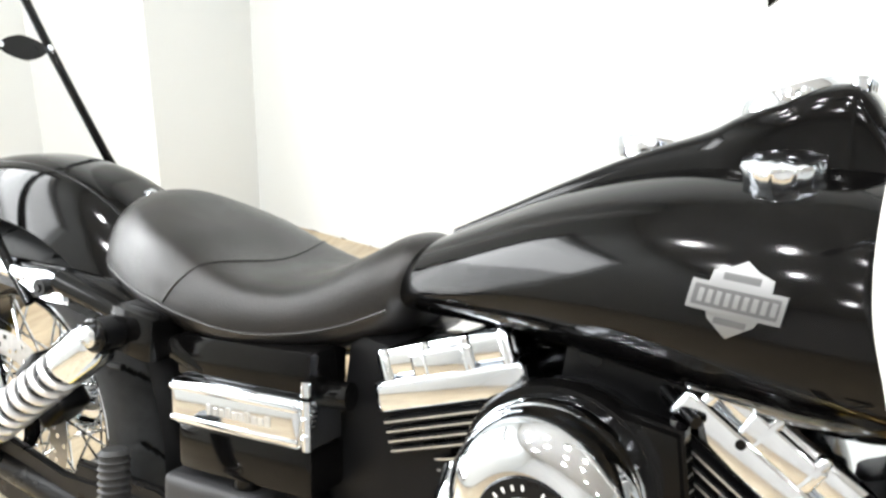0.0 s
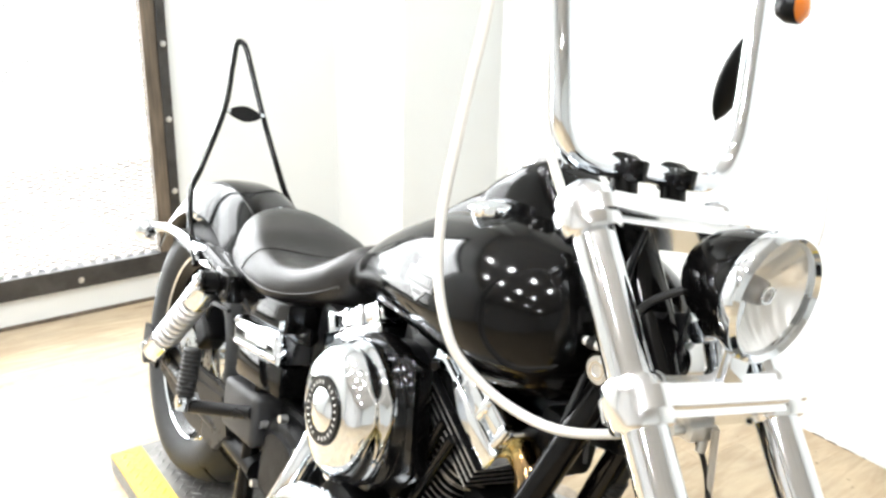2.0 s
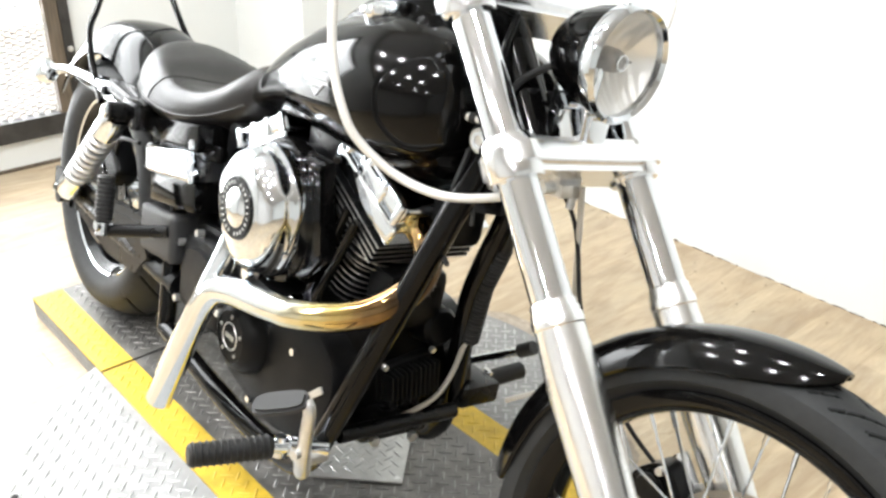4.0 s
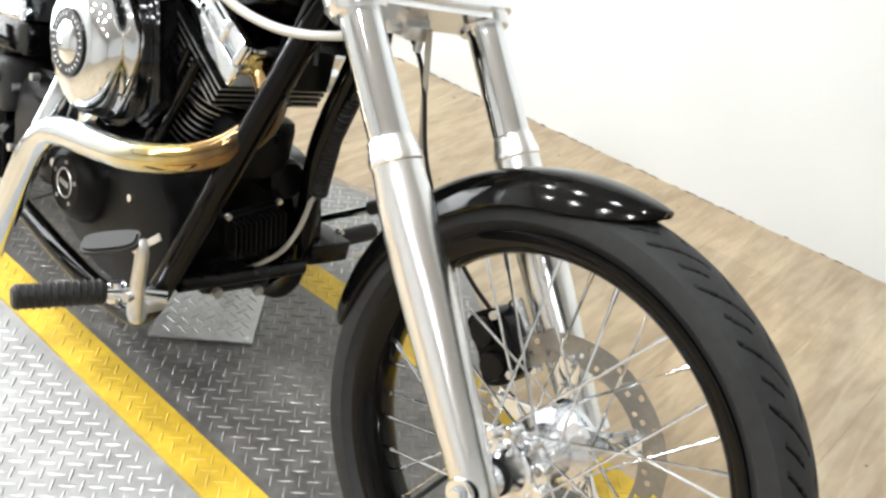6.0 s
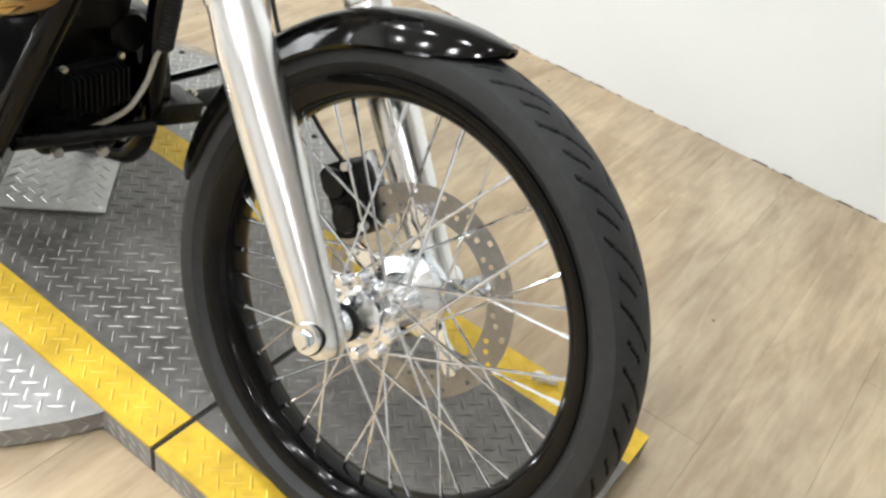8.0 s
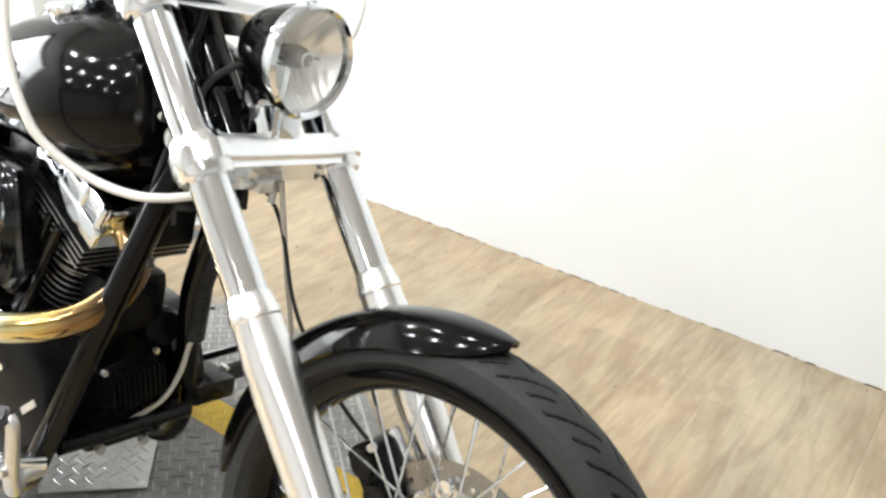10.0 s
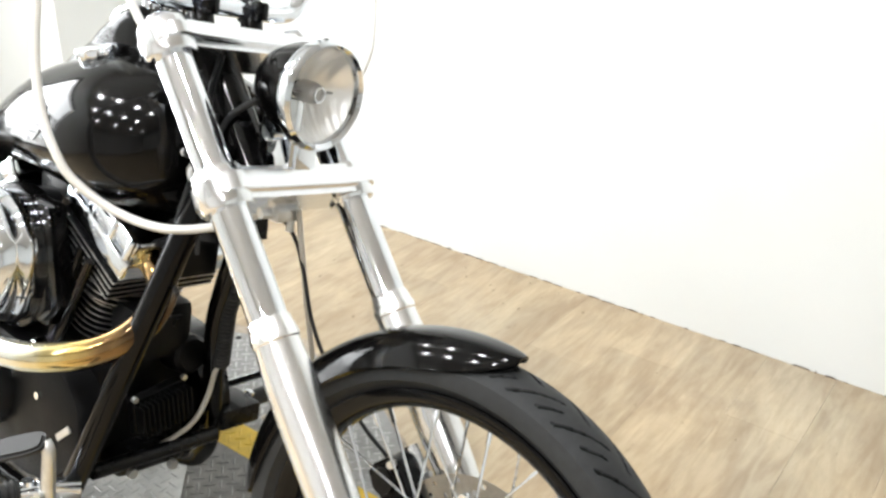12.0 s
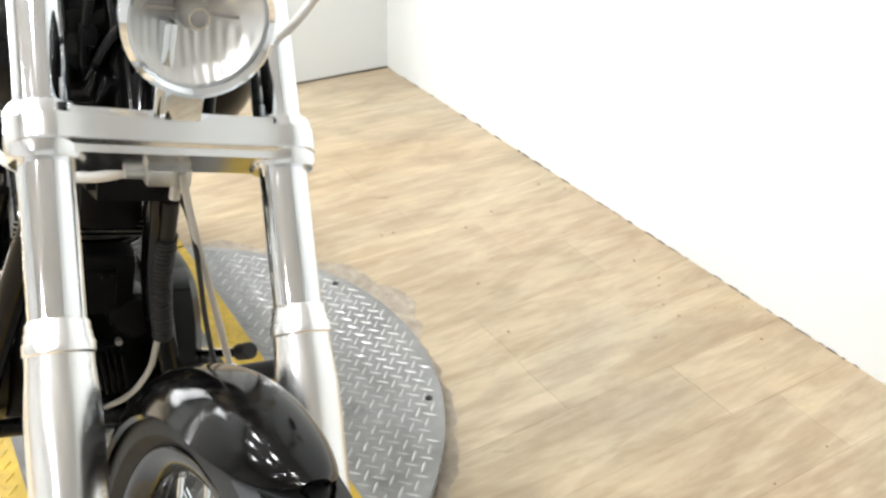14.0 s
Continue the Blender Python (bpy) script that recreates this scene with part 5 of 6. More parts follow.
part("wiring", join(tube([(-0.50, -0.05, 0.82), (-0.49, -0.08, 0.74), (-0.50, -0.075, 0.66), (-0.46, -0.09, 0.64)], 0.004, 8, 6), tube([(-0.50, -0.03, 0.84), (-0.47, -0.06, 0.76), (-0.45, -0.07, 0.70)], 0.003, 8, 6), tube([(-0.40, 0.0, 0.95), (-0.46, -0.03, 0.90), (-0.47, -0.05, 0.84), (-0.5, -0.04, 0.80)], 0.005, 8, 6), tube([(-0.40, 0.02, 0.94), (-0.44, 0.03, 0.88), (-0.46, 0.03, 0.80)], 0.004, 8, 6)), RUBBER, frame_ob, "black wiring behind the headlight")

# exhaust
PIPE = [(-0.60, -0.05, 0.655), (-0.555, -0.058, 0.645), (-0.522, -0.07, 0.62), (-0.513, -0.092, 0.585), (-0.53, -0.122, 0.549), (-0.565, -0.15, 0.521), (-0.61, -0.177, 0.501), (-0.657, -0.196, 0.487), (-0.70, -0.202, 0.478), (-0.75, -0.208, 0.47), (-0.80, -0.215, 0.462), (-0.843, -0.221, 0.446), (-0.875, -0.225, 0.41), (-0.90, -0.229, 0.355), (-0.935, -0.234, 0.265), (-0.972, -0.238, 0.175)]
exhaust = part("exhaust_pipe", tube(PIPE, 0.0232, 28, 8), HEAT, bike, "short chrome exhaust pipe, gold with heat and burnt dark near the engine")
part("rear_pipe", tube([(-0.955, -0.10, 0.56), (-0.94, -0.14, 0.53), (-0.925, -0.165, 0.48), (-0.94, -0.185, 0.40), (-0.975, -0.20, 0.30), (-1.01, -0.21, 0.20)], 0.022, 22, 8), CHROME, exhaust, "chrome rear pipe")
part("pipe_clamp", lathe([(0.001, 0.0), (0.03, 0.0), (0.03, 0.012), (0.001, 0.012)], 24, aim((-0.61, -0.048, 0.655), (0.95, -0.2, -0.1))), BLACK_SATIN, exhaust, "dark exhaust flange")

# side boxes
def tilted(x, y, z, deg):
    return Matrix.Translation((x, y, z)) @ Matrix.Rotation(radians(-deg), 4, "Y")


BX = tilted(-1.222, -0.125, 0.548, 10.5)
battery = part("battery_box", join(move(block(-0.105, 0.10, -0.02, 0.05, 0.029, 0.082, 0.008), BX), move(block(-0.105, 0.10, -0.022, 0.05, -0.088, -0.029, 0.008), BX)), BLACK, bike, "black battery cover")
band = move(block(-0.108, 0.092, -0.032, 0.03, -0.03, 0.03, 0.012, 4), BX)
part("chrome_band", join(band, move(block(0.092, 0.106, -0.03, 0.03, -0.026, 0.03, 0.004), BX), *[move(block(-0.104, 0.09, -0.0345, -0.03, z, z + 0.006, 0.002), BX) for z in (-0.022, 0.016)]), CHROME, battery, "ribbed chrome band")
for k in range(10):
    part("band_bar", move(block(-0.045 + k * 0.0098, -0.038 + k * 0.0098, -0.0332, -0.0318, -0.007, 0.002 + 0.003 * (k % 3 == 0)), BX), CAST, battery, smooth=False)
part("hinge_post", join(*[move(lathe([(0.001, z), (0.006, z), (0.006, z + 0.017), (0.001, z + 0.017)], 14), BX @ Matrix.Translation((0.1, -0.028, 0))) for z in (-0.026, -0.006, 0.014, 0.036)]), CHROME, battery)
part("lower_cover", move(block(-0.07, 0.085, -0.03, 0.06, -0.05, 0.05, 0.014, 3), tilted(-1.255, -0.125, 0.39, 8)), GREY_PLASTIC, bike, "dark grey plastic side cover")
part("frame_cover", block(-1.13, -0.975, -0.088, 0.088, 0.42, 0.665, 0.015), BLACK_MATT, frame_ob, "black frame side cover")
peg2 = part("passenger_peg", rod((-1.315, -0.235, 0.395), (-1.335, -0.228, 0.485), 0.017, 20, chamfer=0.003), RUBBER, bike, "black ribbed passenger peg folded up")
for k in range(10):
    part("peg_rib", lathe([(0.015, -0.0035), (0.0195, 0), (0.015, 0.0035)], 18, aim(Vector((-1.317, -0.2345, 0.405)).lerp(Vector((-1.334, -0.2285, 0.48)), k / 9), (-0.2, 0.07, 0.9)), closed=True), RUBBER, peg2)
part("peg_hinge", join(rod((-1.313, -0.236, 0.393), (-1.308, -0.238, 0.368), 0.015, 16), rod((-1.31, -0.252, 0.385), (-1.31, -0.22, 0.385), 0.012, 14)), CHROME, peg2, "chrome peg hinge")
part("peg_arm", tube([(-1.308, -0.225, 0.376), (-1.25, -0.19, 0.395), (-1.19, -0.15, 0.415)], 0.013, 12, 5), BLACK_SATIN, peg2, "black peg arm")
part("belt_guard", move(outline_prism([(-0.12, -0.03), (0.10, -0.05), (0.13, 0.02), (0.04, 0.04), (-0.11, 0.02)], 0.015, 0.004), Matrix.Translation((-1.38, -0.135, 0.36)) @ Matrix.Rotation(radians(90), 4, "X")), BLACK_SATIN, swing, "black swingarm side plate")
part("rear_caliper", join(move(block(-0.05, 0.05, -0.025, 0.03, -0.032, 0.032, 0.012, 3), pose(-1.63, -0.085, 0.42, 0, 40, 0)), tube([(-1.62, -0.10, 0.44), (-1.55, -0.12, 0.50), (-1.45, -0.12, 0.52)], 0.005, 8, 5)), BLACK_MATT, swing, "black rear brake caliper")

# foot controls
right_peg = part("rider_peg", rod((-0.592, -0.235, 0.302), (-0.622, -0.355, 0.296), 0.0175, 22, chamfer=0.004), RUBBER, bike, "black ribbed rider peg")
for k in range(12):
    part("peg_rib", lathe([(0.016, -0.0022), (0.02, 0), (0.016, 0.0022)], 20, aim(Vector((-0.594, -0.243, 0.302)).lerp(Vector((-0.62, -0.347, 0.2965)), k / 11), (-0.25, -0.97, -0.04)), closed=True), RUBBER, right_peg)
part("peg_mount", join(rod((-0.575, -0.15, 0.29), (-0.59, -0.21, 0.30), 0.016, 18), rod((-0.59, -0.208, 0.3), (-0.593, -0.236, 0.302), 0.012, 16), rod((-0.592, -0.222, 0.318), (-0.592, -0.222, 0.284), 0.009, 14)), CHROME, right_peg, "chrome peg clevis")
part("brake_pedal", join(tube([(-0.57, -0.19, 0.283), (-0.535, -0.215, 0.29), (-0.512, -0.235, 0.325), (-0.502, -0.243, 0.375), (-0.497, -0.248, 0.418), (-0.505, -0.25, 0.432)], 0.0105, 14, 6, r_of=lambda t: 0.013 - 0.005 * t), rod((-0.575, -0.15, 0.283), (-0.57, -0.20, 0.283), 0.014, 16, chamfer=0.002), rod((-0.507, -0.242, 0.345), (-0.503, -0.258, 0.346), 0.007, 12)), CAST, right_peg, "dull alloy brake pedal arm")
PAD_LONG = Vector((0.06, 0.045, 0.033)).normalized()
PAD_UP = Vector((0.45, -0.1, 0.8))
PAD_UP = (PAD_UP - PAD_LONG * PAD_UP.dot(PAD_LONG)).normalized()
PAD_OVER = PAD_UP.cross(PAD_LONG)
PAD = Matrix(((PAD_LONG.x, PAD_OVER.x, PAD_UP.x, -0.531), (PAD_LONG.y, PAD_OVER.y, PAD_UP.y, -0.27), (PAD_LONG.z, PAD_OVER.z, PAD_UP.z, 0.412), (0, 0, 0, 1)))
pad = []
for k in range(40):
    a = 2 * math.pi * k / 40
    pad.append((0.042 * math.copysign(abs(math.cos(a)) ** 0.6, math.cos(a)), 0.0185 * math.copysign(abs(math.sin(a)) ** 0.6, math.sin(a))))
part("pedal_pad", move(outline_prism(pad, 0.014, 0.004), PAD), RUBBER, right_peg, "black rubber pedal pad")
left_peg = part("shift_peg", rod((-0.623, 0.225, 0.322), (-0.607, 0.3, 0.34), 0.016, 20, chamfer=0.004), RUBBER, bike, "black rubber left rider peg")
part("peg_arm", tube([(-0.72, 0.15, 0.29), (-0.643, 0.19, 0.31), (-0.623, 0.225, 0.322)], 0.012, 14, 6), BLACK_SATIN, left_peg, "black peg arm")
part("peg_bolt", rod(Vector((-0.623, 0.225, 0.322)) + Vector((0, -0.004, -0.008)), Vector((-0.623, 0.225, 0.322)) + Vector((0, 0.004, 0.019)), 0.0105, 14), CHROME, left_peg, "chrome peg bolt")
part("shift_lever", join(tube([(-0.72, 0.17, 0.31), (-0.67, 0.19, 0.34), (-0.541, 0.2, 0.425)], 0.0075, 12, 6)), CHROME, left_peg, "chrome shift lever")
part("toe_peg", rod((-0.541, 0.2, 0.425), (-0.514, 0.205, 0.445), 0.0125, 18, chamfer=0.002), RUBBER, left_peg, "black rubber toe peg")
part("left_mount", join(move(block(-0.04, 0.04, -0.03, 0.06, -0.02, 0.02, 0.008), pose(-0.62, 0.16, 0.32))), BLACK_SATIN, left_peg, "black peg bracket")
stand = part("side_stand", join(tube([(-0.90, 0.13, 0.20), (-0.92, 0.2, 0.14), (-0.93, 0.265, 0.086)], 0.011, 12, 6), move(block(-0.03, 0.03, -0.02, 0.02, -0.004, 0.004, 0.002), pose(-0.93, 0.275, 0.081, 13.7, 0, 0))), BLACK_SATIN, bike, "black side stand")

# loose plate under the stand side
lp = thing("loose_plate", "square offcut of bright tread plate lying on the strip", "metal plate", "", pose(-0.768, 0.058, 0.002, 0, 0, 43.0))
part("plate", block(-0.1, 0.1, -0.1, 0.095, 0, 0.004, 0.001), mat("clean tread plate", (0.5, 0.5, 0.49), rough=0.4, metal=0.6, grain=0.1, grain_scale=40), lp, "bright tread plate", False)
part("screw", rod((0.088, -0.088, 0.004), (0.088, -0.088, 0.0055), 0.006, 12), CAST, lp)


# ---- tread pattern ----
def lozenges(inside, x0, x1, y0, y1, z, pitch=0.0235, length=0.0155, width=0.0052, height=0.0016, turn=45.0):
    """Raised bars of tread plate, each crossing its neighbours' direction, as one mesh."""
    vs, fs = [], []
    c, s = math.cos(radians(turn)), math.sin(radians(turn))
    n = int(max(x1 - x0, y1 - y0) / pitch * 1.5) + 2
    cx, cy = (x0 + x1) / 2, (y0 + y1) / 2
    for i in range(-n, n):
        for j in range(-n, n):
            u, v = i * pitch, j * pitch
            x, y = cx + u * c - v * s, cy + u * s + v * c
            if not (x0 < x < x1 and y0 < y < y1 and inside(x, y)):
                continue
            a = radians(turn + (90 if (i + j) % 2 else 0))
            dx, dy = math.cos(a), math.sin(a)
            k = len(vs)
            for p, q, h in ((-1, 0, 0), (-0.45, -1, 0), (0.45, -1, 0), (1, 0, 0), (0.45, 1, 0), (-0.45, 1, 0), (-0.55, 0, 1), (0.55, 0, 1)):
                vs.append((x + p * length * dx - q * width / 2 * dy, y + p * length * dy + q * width / 2 * dx, z + h * height))
            fs += [(k, k + 1, k + 6), (k + 1, k + 2, k + 7, k + 6), (k + 2, k + 3, k + 7), (k + 3, k + 4, k + 7), (k + 4, k + 5, k + 6, k + 7), (k + 5, k, k + 6)]
    return vs, fs


def tread(name, inside, box, z, material, parent, label, **k):
    me = bpy.data.meshes.new(name)
    vs, fs = lozenges(inside, *box, z, **k)
    me.from_pydata(vs, [], fs)
    me.materials.append(material)
    ob = new(name, me)
    ob.parent = parent
    ob.matrix_parent_inverse = parent.matrix_world.inverted()
    return tagged(ob, label, "", "", "stuff")


bpy.context.view_layer.update()
WORN = mat("worn tread tops", (0.2, 0.197, 0.19), rough=0.38, metal=0.7, grain=0.3, grain_scale=30, stain=0.3, stain_scale=6)
away = lambda x, y: min(abs(x - j) for j in JOINTS) > 0.012
tread("tread_pattern", away, (S0 + 0.01, S1 - 0.01, SY0 + 0.09, SY1 - 0.09), 0.0, WORN, strip, "raised worn tread bars")
tread("tread_pattern", away, (S0 + 0.01, S1 - 0.01, SY0 + 0.012, SY0 + 0.07), 0.0005, YELLOW, strip, "raised yellow tread bars")
tread("tread_pattern", away, (S0 + 0.01, S1 - 0.01, SY1 - 0.07, SY1 - 0.012), 0.0005, YELLOW, strip, "raised yellow tread bars")
tread("tread_pattern", lambda x, y: (x - TT[0]) ** 2 + (y - TT[1]) ** 2 < (TR - 0.02) ** 2 and not (SY0 - 0.015 < y < SY1 + 0.015), (TT[0] - TR, TT[0] + TR, TT[1] - TR, TT[1] + TR), -0.006, STEEL_TOPS, turntable, "raised bright tread bars")
ca, sa = math.cos(radians(43.0)), math.sin(radians(43.0))
tread("tread_pattern", lambda x, y: abs((x + 0.768) * ca + (y - 0.058) * sa) < 0.09 and abs(-(x + 0.768) * sa + (y - 0.058) * ca) < 0.088, (-0.92, -0.61, -0.1, 0.22), 0.006, STEEL_TOPS, lp, "raised bright tread bars", turn=88.0, pitch=0.021)
for k in range(8):
    a = 2 * math.pi * k / 8 + 0.35
    x, y = TT[0] + (TR - 0.03) * math.cos(a), TT[1] + (TR - 0.03) * math.sin(a)
    if not SY0 - 0.02 < y < SY1 + 0.02:
        part("screw", lathe([(0.001, -0.006), (0.008, -0.006), (0.006, -0.0035), (0.001, -0.003)], 12, pose(x - TT[0], y - TT[1], 0)), GAP, turntable)
def skirt_tread(spots, parent, label):
    """Raised bars on upright plate: each spot is a place, the way along and the way out."""
    vs, fs = [], []
    for k, (p, along, out) in enumerate(spots):
        a = radians(45 if k % 2 else -45)
        d = along * math.cos(a) + Vector((0, 0, 1)) * math.sin(a)
        q = along * -math.sin(a) + Vector((0, 0, 1)) * math.cos(a)
        n = len(vs)
        for u, v, h in ((-1, 0, 0), (-0.45, -1, 0), (0.45, -1, 0), (1, 0, 0), (0.45, 1, 0), (-0.45, 1, 0), (-0.55, 0, 1), (0.55, 0, 1)):
            vs.append(p + d * u * 0.012 + q * v * 0.0025 + out * (0.0003 + h * 0.0016))
        fs += [(n, n + 1, n + 6), (n + 1, n + 2, n + 7, n + 6), (n + 2, n + 3, n + 7), (n + 3, n + 4, n + 7), (n + 4, n + 5, n + 6, n + 7), (n + 5, n, n + 6)]
    me = bpy.data.meshes.new("tread_pattern")
    me.from_pydata(vs, [], fs)
    me.materials.append(STEEL_TOPS)
    ob = new("tread_pattern", me)
    ob.parent = parent
    ob.matrix_parent_inverse = parent.matrix_world.inverted()
    tagged(ob, label, "", "", "stuff")


spots = []
for k in range(150):
    a = 2 * math.pi * k / 150
    out = Vector((math.cos(a), math.sin(a), 0))
    for row, z in enumerate((-0.024, -0.042)):
        p = Vector((TT[0], TT[1], z)) + out * (TR - 0.006)
        if not SY0 < p.y < SY1:
            spots.append((p, Vector((-out.y, out.x, 0)), out))
skirt_tread(spots, turntable, "raised bright bars on the skirt")
spots = []
for k in range(int((S1 - S0) / 0.024)):
    x = S0 + 0.012 + k * 0.024
    for z in (-0.022, -0.041):
        if away(x, 0):
            spots += [(Vector((x, SY0 + 0.0005, z)), Vector((1, 0, 0)), Vector((0, -1, 0))), (Vector((x, SY1 - 0.0005, z)), Vector((-1, 0, 0)), Vector((0, 1, 0)))]
skirt_tread(spots, strip, "raised bright bars on the flange")
part("hook_bolt", join(rod((0.20, 0.308, 0.0), (0.20, 0.308, 0.01), 0.012, 10), rod((0.19, 0.3, 0.008), (0.23, 0.318, 0.008), 0.007, 8)), CAST, strip, "silver bolt")
for j in JOINTS[1:3]:
    part("joint_gap", block(j - 0.0046, j + 0.0046, SY0 + 0.0006, SY1 - 0.0006, FLOOR_Z + 0.002, -0.003), GAP, strip, "dark rubber joint", False)

# ---- mesh gate in the west opening ----
gate = thing("mesh_gate", "dark steel framed gate filled with grey expanded metal mesh", "gate")
FW = 0.055
GATE_STEEL = mat("dark worn gate steel", (0.05, 0.048, 0.046), rough=0.5, metal=0.4, grain=0.3, grain_scale=20, stain=0.25, stain_scale=4)
GATE_WOOD = mat("weathered grey-brown frame wood", (0.10, 0.078, 0.056), rough=0.6, grain=0.4, grain_scale=14, stretch=(1, 6, 0.6), stain=0.3, stain_scale=3)
gx0, gx1 = DOOR_X - 0.004, DOOR_X + 0.02
part("stile", block(gx0, gx1, GATE_Y1 - 0.035, GATE_Y1, GATE_Z0, GATE_Z1, 0.002), GATE_STEEL, gate, "dark steel upright", False)
part("stile_wood", block(gx0 - 0.03, gx1 - 0.006, GATE_Y1 - 0.085, GATE_Y1 - 0.035, GATE_Z0 + 0.03, GATE_Z1, 0.002), GATE_WOOD, gate, "brown weathered timber upright", False)
part("bottom_rail", block(gx0 - 0.02, gx1, GATE_Y0, GATE_Y1 - 0.0352, GATE_Z0, GATE_Z0 + 0.075, 0.002), GATE_STEEL, gate, "dark steel bottom rail", False)
part("top_rail", block(gx0, gx1, GATE_Y0, GATE_Y1 - 0.0352, GATE_Z1 - 0.07, GATE_Z1, 0.002), GATE_STEEL, gate, "dark steel top rail", False)
for z in (0.085, 0.36, 0.627, 0.894, 1.16, 1.43, 1.7):
    part("bolt", lathe([(0.001, 0), (0.011, 0), (0.009, 0.005), (0.001, 0.006)], 14, aim((gx1, GATE_Y1 - 0.016, z), (1, 0, 0))), CAST, gate, "bright round bolt")
for y in (-0.02, -0.4, -0.8):
    part("bolt", lathe([(0.001, 0), (0.011, 0), (0.009, 0.005), (0.001, 0.006)], 14, aim((gx1, y, GATE_Z0 + 0.028), (1, 0, 0))), CAST, gate, "bright round bolt")
bmx = bmesh.new()
px, pz = 0.044, 0.02


def strand(p, q, w=0.0025):
    p, q = Vector(p), Vector(q)
    d = (q - p).normalized()
    n = Vector((0, -d.z, d.y)) * w
    t = Vector((0.0025, 0, 0))
    a = [bmx.verts.new(v) for v in (p - n + t, q - n + t, q + n + t, p + n + t)]
    b = [bmx.verts.new(v) for v in (p - n - t, q - n - t, q + n - t, p + n - t)]
    bmx.faces.new(a)
    bmx.faces.new(b[::-1])
    bmx.faces.new((a[0], b[0], b[1], a[1]))
    bmx.faces.new((a[2], b[2], b[3], a[3]))


mx = DOOR_X - 0.02
for i in range(int((GATE_Y1 - 0.08 - GATE_Y0) / px) + 1):
    for j in range(int((1.3 - GATE_Z0 - 0.07) / pz)):
        y, z = GATE_Y0 + i * px, GATE_Z0 + 0.07 + j * pz
        if y + px < GATE_Y1 - 0.06:
            strand((mx, y, z), (mx, y + px / 2, z + pz / 2))
            strand((mx, y + px / 2, z + pz / 2), (mx, y + px, z))
            strand((mx, y, z + pz), (mx, y + px / 2, z + pz / 2))
            strand((mx, y + px / 2, z + pz / 2), (mx, y + px, z + pz))
mesh_ob = part("expanded_mesh", bmx, mat("grey mesh steel", (0.42, 0.42, 0.415), rough=0.5, metal=0.2), gate, "pale expanded metal mesh", False)
mesh_ob["kind"] = "stuff"
structure("baseboard", join(block(DOOR_X + 0.0005, DOOR_X + 0.01, -4.9, JUT_Y - 0.001, FLOOR_Z + 0.0005, FLOOR_Z + 0.012), block(JUT_X + 0.0005, JUT_X + 0.006, JUT_Y + 0.001, WALL_Y - 0.001, FLOOR_Z + 0.0005, FLOOR_Z + 0.006)), GATE_WOOD, "thin brown edge strip along the wall foot", "baseboard")

# ---- dirt along the wall foot ----
rnd = random.Random(3)
chips = bmesh.new()
x = JUT_X + 0.02
while x < 2.2:
    w = rnd.uniform(0.006, 0.05)
    d = rnd.uniform(0.0015, 0.006)
    h = rnd.uniform(0.001, 0.003)
    k = [chips.verts.new(p) for p in ((x, WALL_Y - d, FLOOR_Z + 0.0003), (x + w, WALL_Y - d * rnd.uniform(0.3, 1), FLOOR_Z + 0.0003), (x + w * 0.9, WALL_Y - 0.0003, FLOOR_Z + h), (x + w * 0.1, WALL_Y - 0.0003, FLOOR_Z + h))]
    chips.faces.new(k)
    x += w + rnd.choice((0.004, 0.01, 0.02, 0.05, 0.09))
for n in range(46):
    x, y = rnd.uniform(-1.6, 1.3), WALL_Y - abs(rnd.gauss(0, 0.12)) - 0.01
    if n % 3 == 0:
        y = rnd.uniform(0.75, 1.45)
    r = rnd.uniform(0.0015, 0.005)
    a0 = rnd.uniform(0, 6.28)
    chips.faces.new([chips.verts.new((x + r * rnd.uniform(0.5, 1.3) * math.cos(a0 + a * 1.05), y + r * rnd.uniform(0.4, 1.0) * math.sin(a0 + a * 1.05), FLOOR_Z + 0.0006)) for a in range(6)])
dirt = part("floor_dirt", chips, mat("dark dirt", (0.07, 0.05, 0.035), rough=0.9), None, "", False)
tagged(dirt, "small dark chips of dirt on the wooden floor", "dirt", "", "stuff")

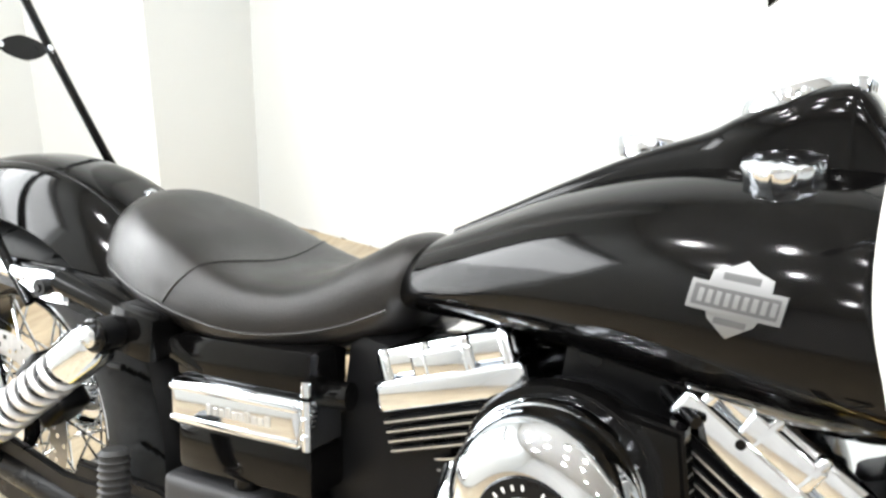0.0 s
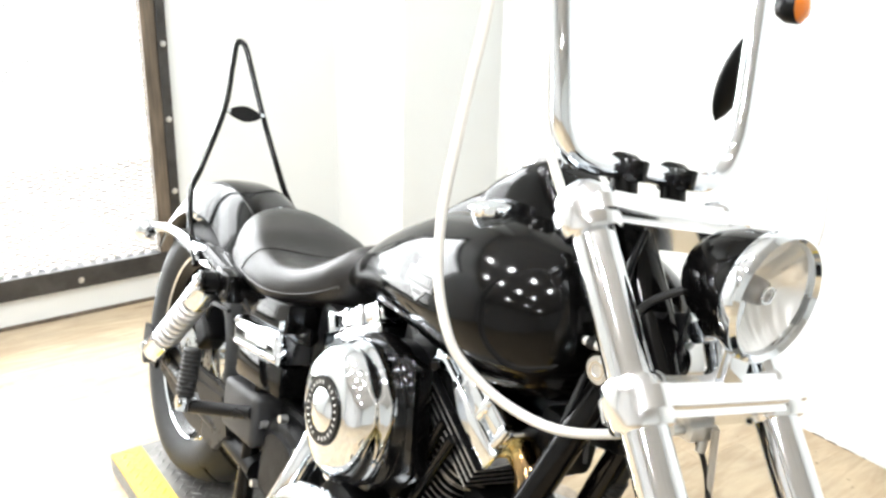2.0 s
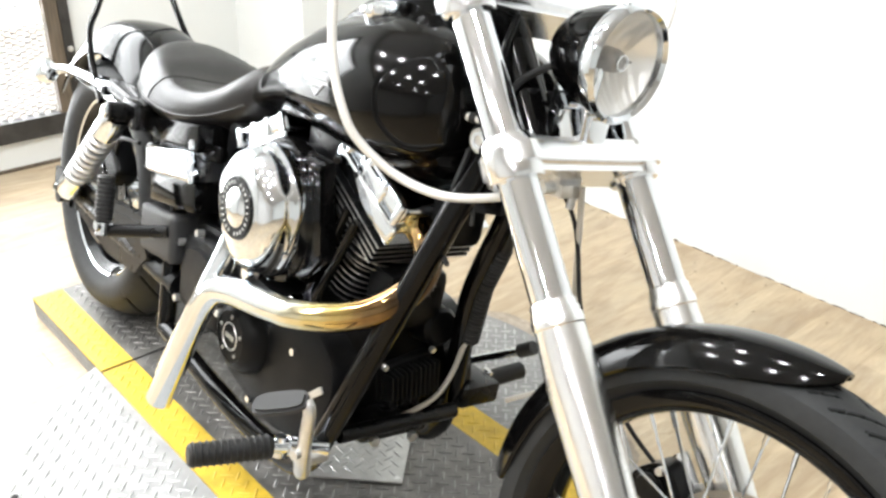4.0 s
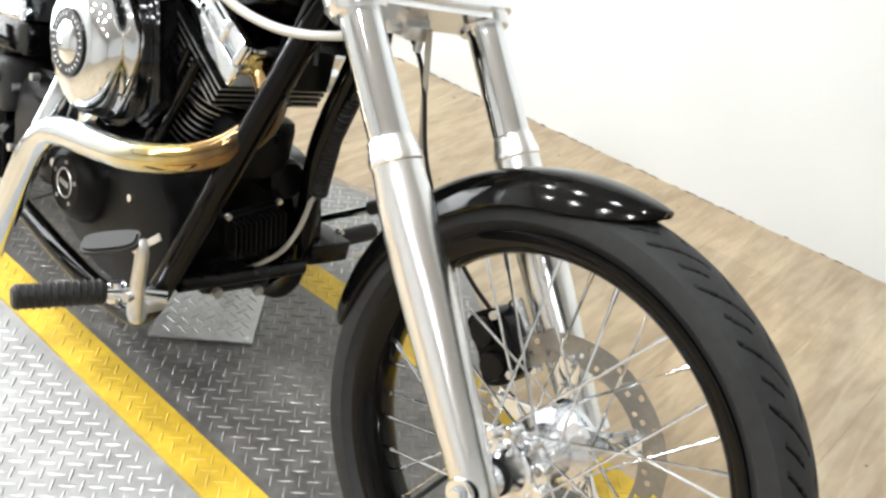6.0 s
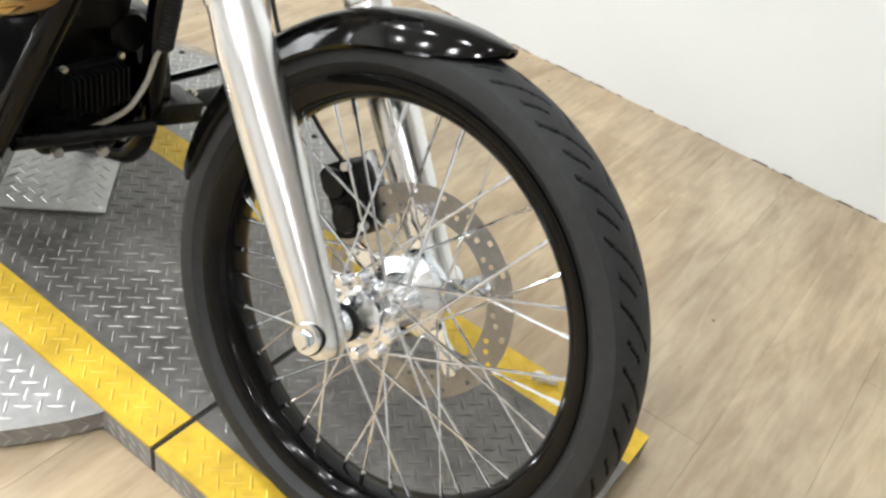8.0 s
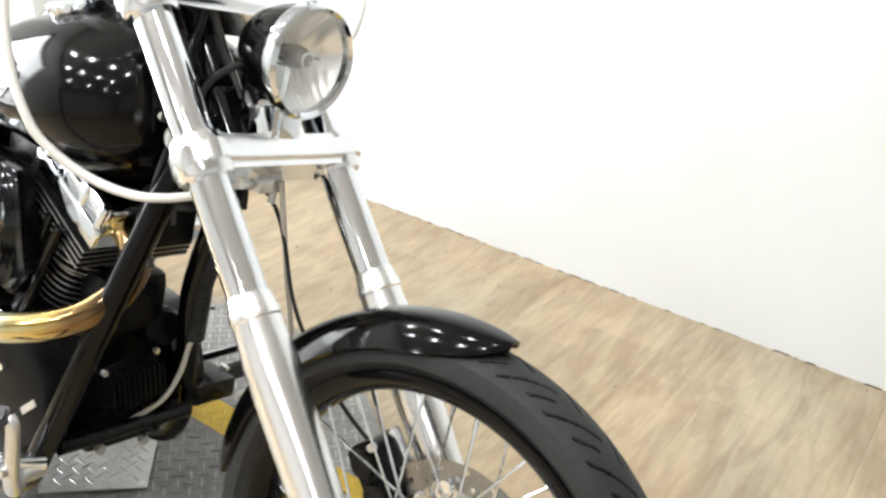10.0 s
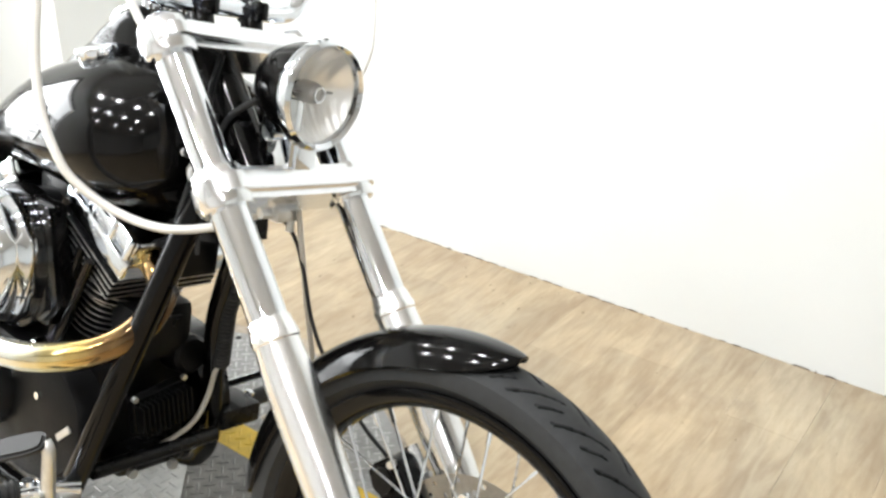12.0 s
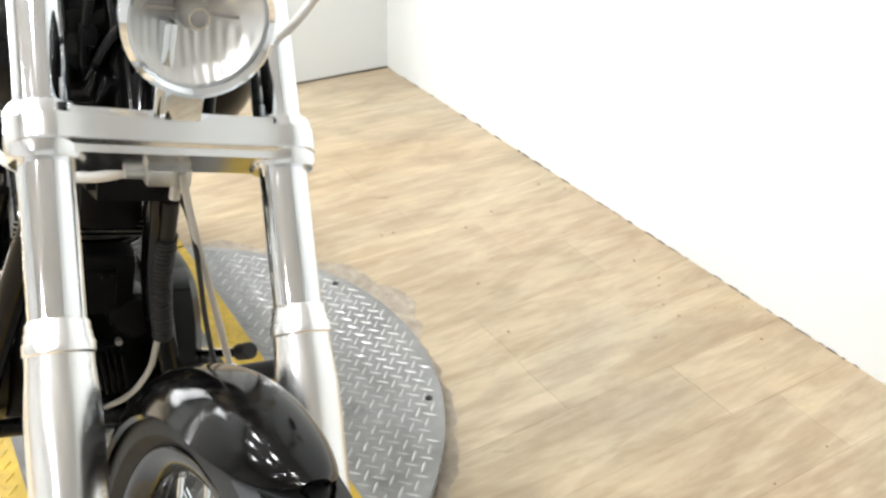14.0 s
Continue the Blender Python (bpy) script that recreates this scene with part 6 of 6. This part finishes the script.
# ---- torn floor round the turntable ----
rnd = random.Random(11)
SCREED = mat("bare grey-brown screed", (0.33, 0.28, 0.225), rough=0.8, grain=0.2, grain_scale=45, stain=0.25, stain_scale=9, bump=0.4, bump_scale=120)
worn = bmesh.new()
row = []
for k in range(141):
    a = 40 + k * 0.85
    reach = 0.024 + 0.006 * math.sin(a * 0.7) * math.sin(a * 0.23) + (0.075 * min(1, max(0, (a - 86) / 12)))
    reach = max(0.004, reach + rnd.uniform(-0.002, 0.002) + 0.012 * math.sin(a * 0.45) * (a > 92))
    c, q = math.cos(radians(a)), math.sin(radians(a))
    row.append([worn.verts.new((TT[0] + r * c, TT[1] + r * q, FLOOR_Z + h)) for r, h in ((TR - 0.01, 0.0012), (TR + reach * 0.6, 0.0014), (TR + reach, 0.0012), (TR + reach + 0.002, 0.0001))])
for u, v in zip(row, row[1:]):
    for i in range(3):
        worn.faces.new((u[i], u[i + 1], v[i + 1], v[i]))
structure("floor_patch", worn, SCREED, "ragged bare patch where the floor covering is torn", "floor")

# ---- floor planks ----
floor = structure("floor", block(-6, 5, -5, WALL_Y, FLOOR_Z - 0.012, FLOOR_Z - 0.004), GAP, "pale streaky wood plank floor", "floor")
PW, PL = 0.185, 1.22
plank_bm = block(0, PW - 0.0005, 0, PL - 0.0005, -0.004, 0, 0.0002, 1)
plank_me = mesh_of("plank", plank_bm, WOOD, False)
far_vs, far_fs = [], []
rnd = random.Random(5)
for i in range(int(11 / PW)):
    x = -6 + i * PW
    off = rnd.random() * PL
    y = -5 - off
    while y < WALL_Y:
        y0, y1 = max(y, -5), min(y + PL, WALL_Y)
        if -3.2 < x < 1.6 and y0 > -1.6:
            if y1 - y0 > PL - 0.001:
                ob = new("plank", plank_me)
                ob.location = (x, y0, FLOOR_Z)
            else:
                ob = new("plank", mesh_of("plank", block(0, PW - 0.0005, 0, y1 - y0 - 0.0005, -0.004, 0, 0.0002, 1), WOOD, False))
                ob.location = (x, y0, FLOOR_Z)
            ob.parent = floor
        else:
            k = len(far_vs)
            far_vs += [(x, y0, FLOOR_Z), (x + PW - 0.0005, y0, FLOOR_Z), (x + PW - 0.0005, y1 - 0.0005, FLOOR_Z), (x, y1 - 0.0005, FLOOR_Z)]
            far_fs.append((k, k + 1, k + 2, k + 3))
        y += PL
far = bpy.data.meshes.new("far_planks")
far.from_pydata(far_vs, [], far_fs)
far.materials.append(WOOD)
fo = new("far_planks", far)
fo.parent = floor
tagged(fo, "pale wood planks further off", "", "", "stuff")
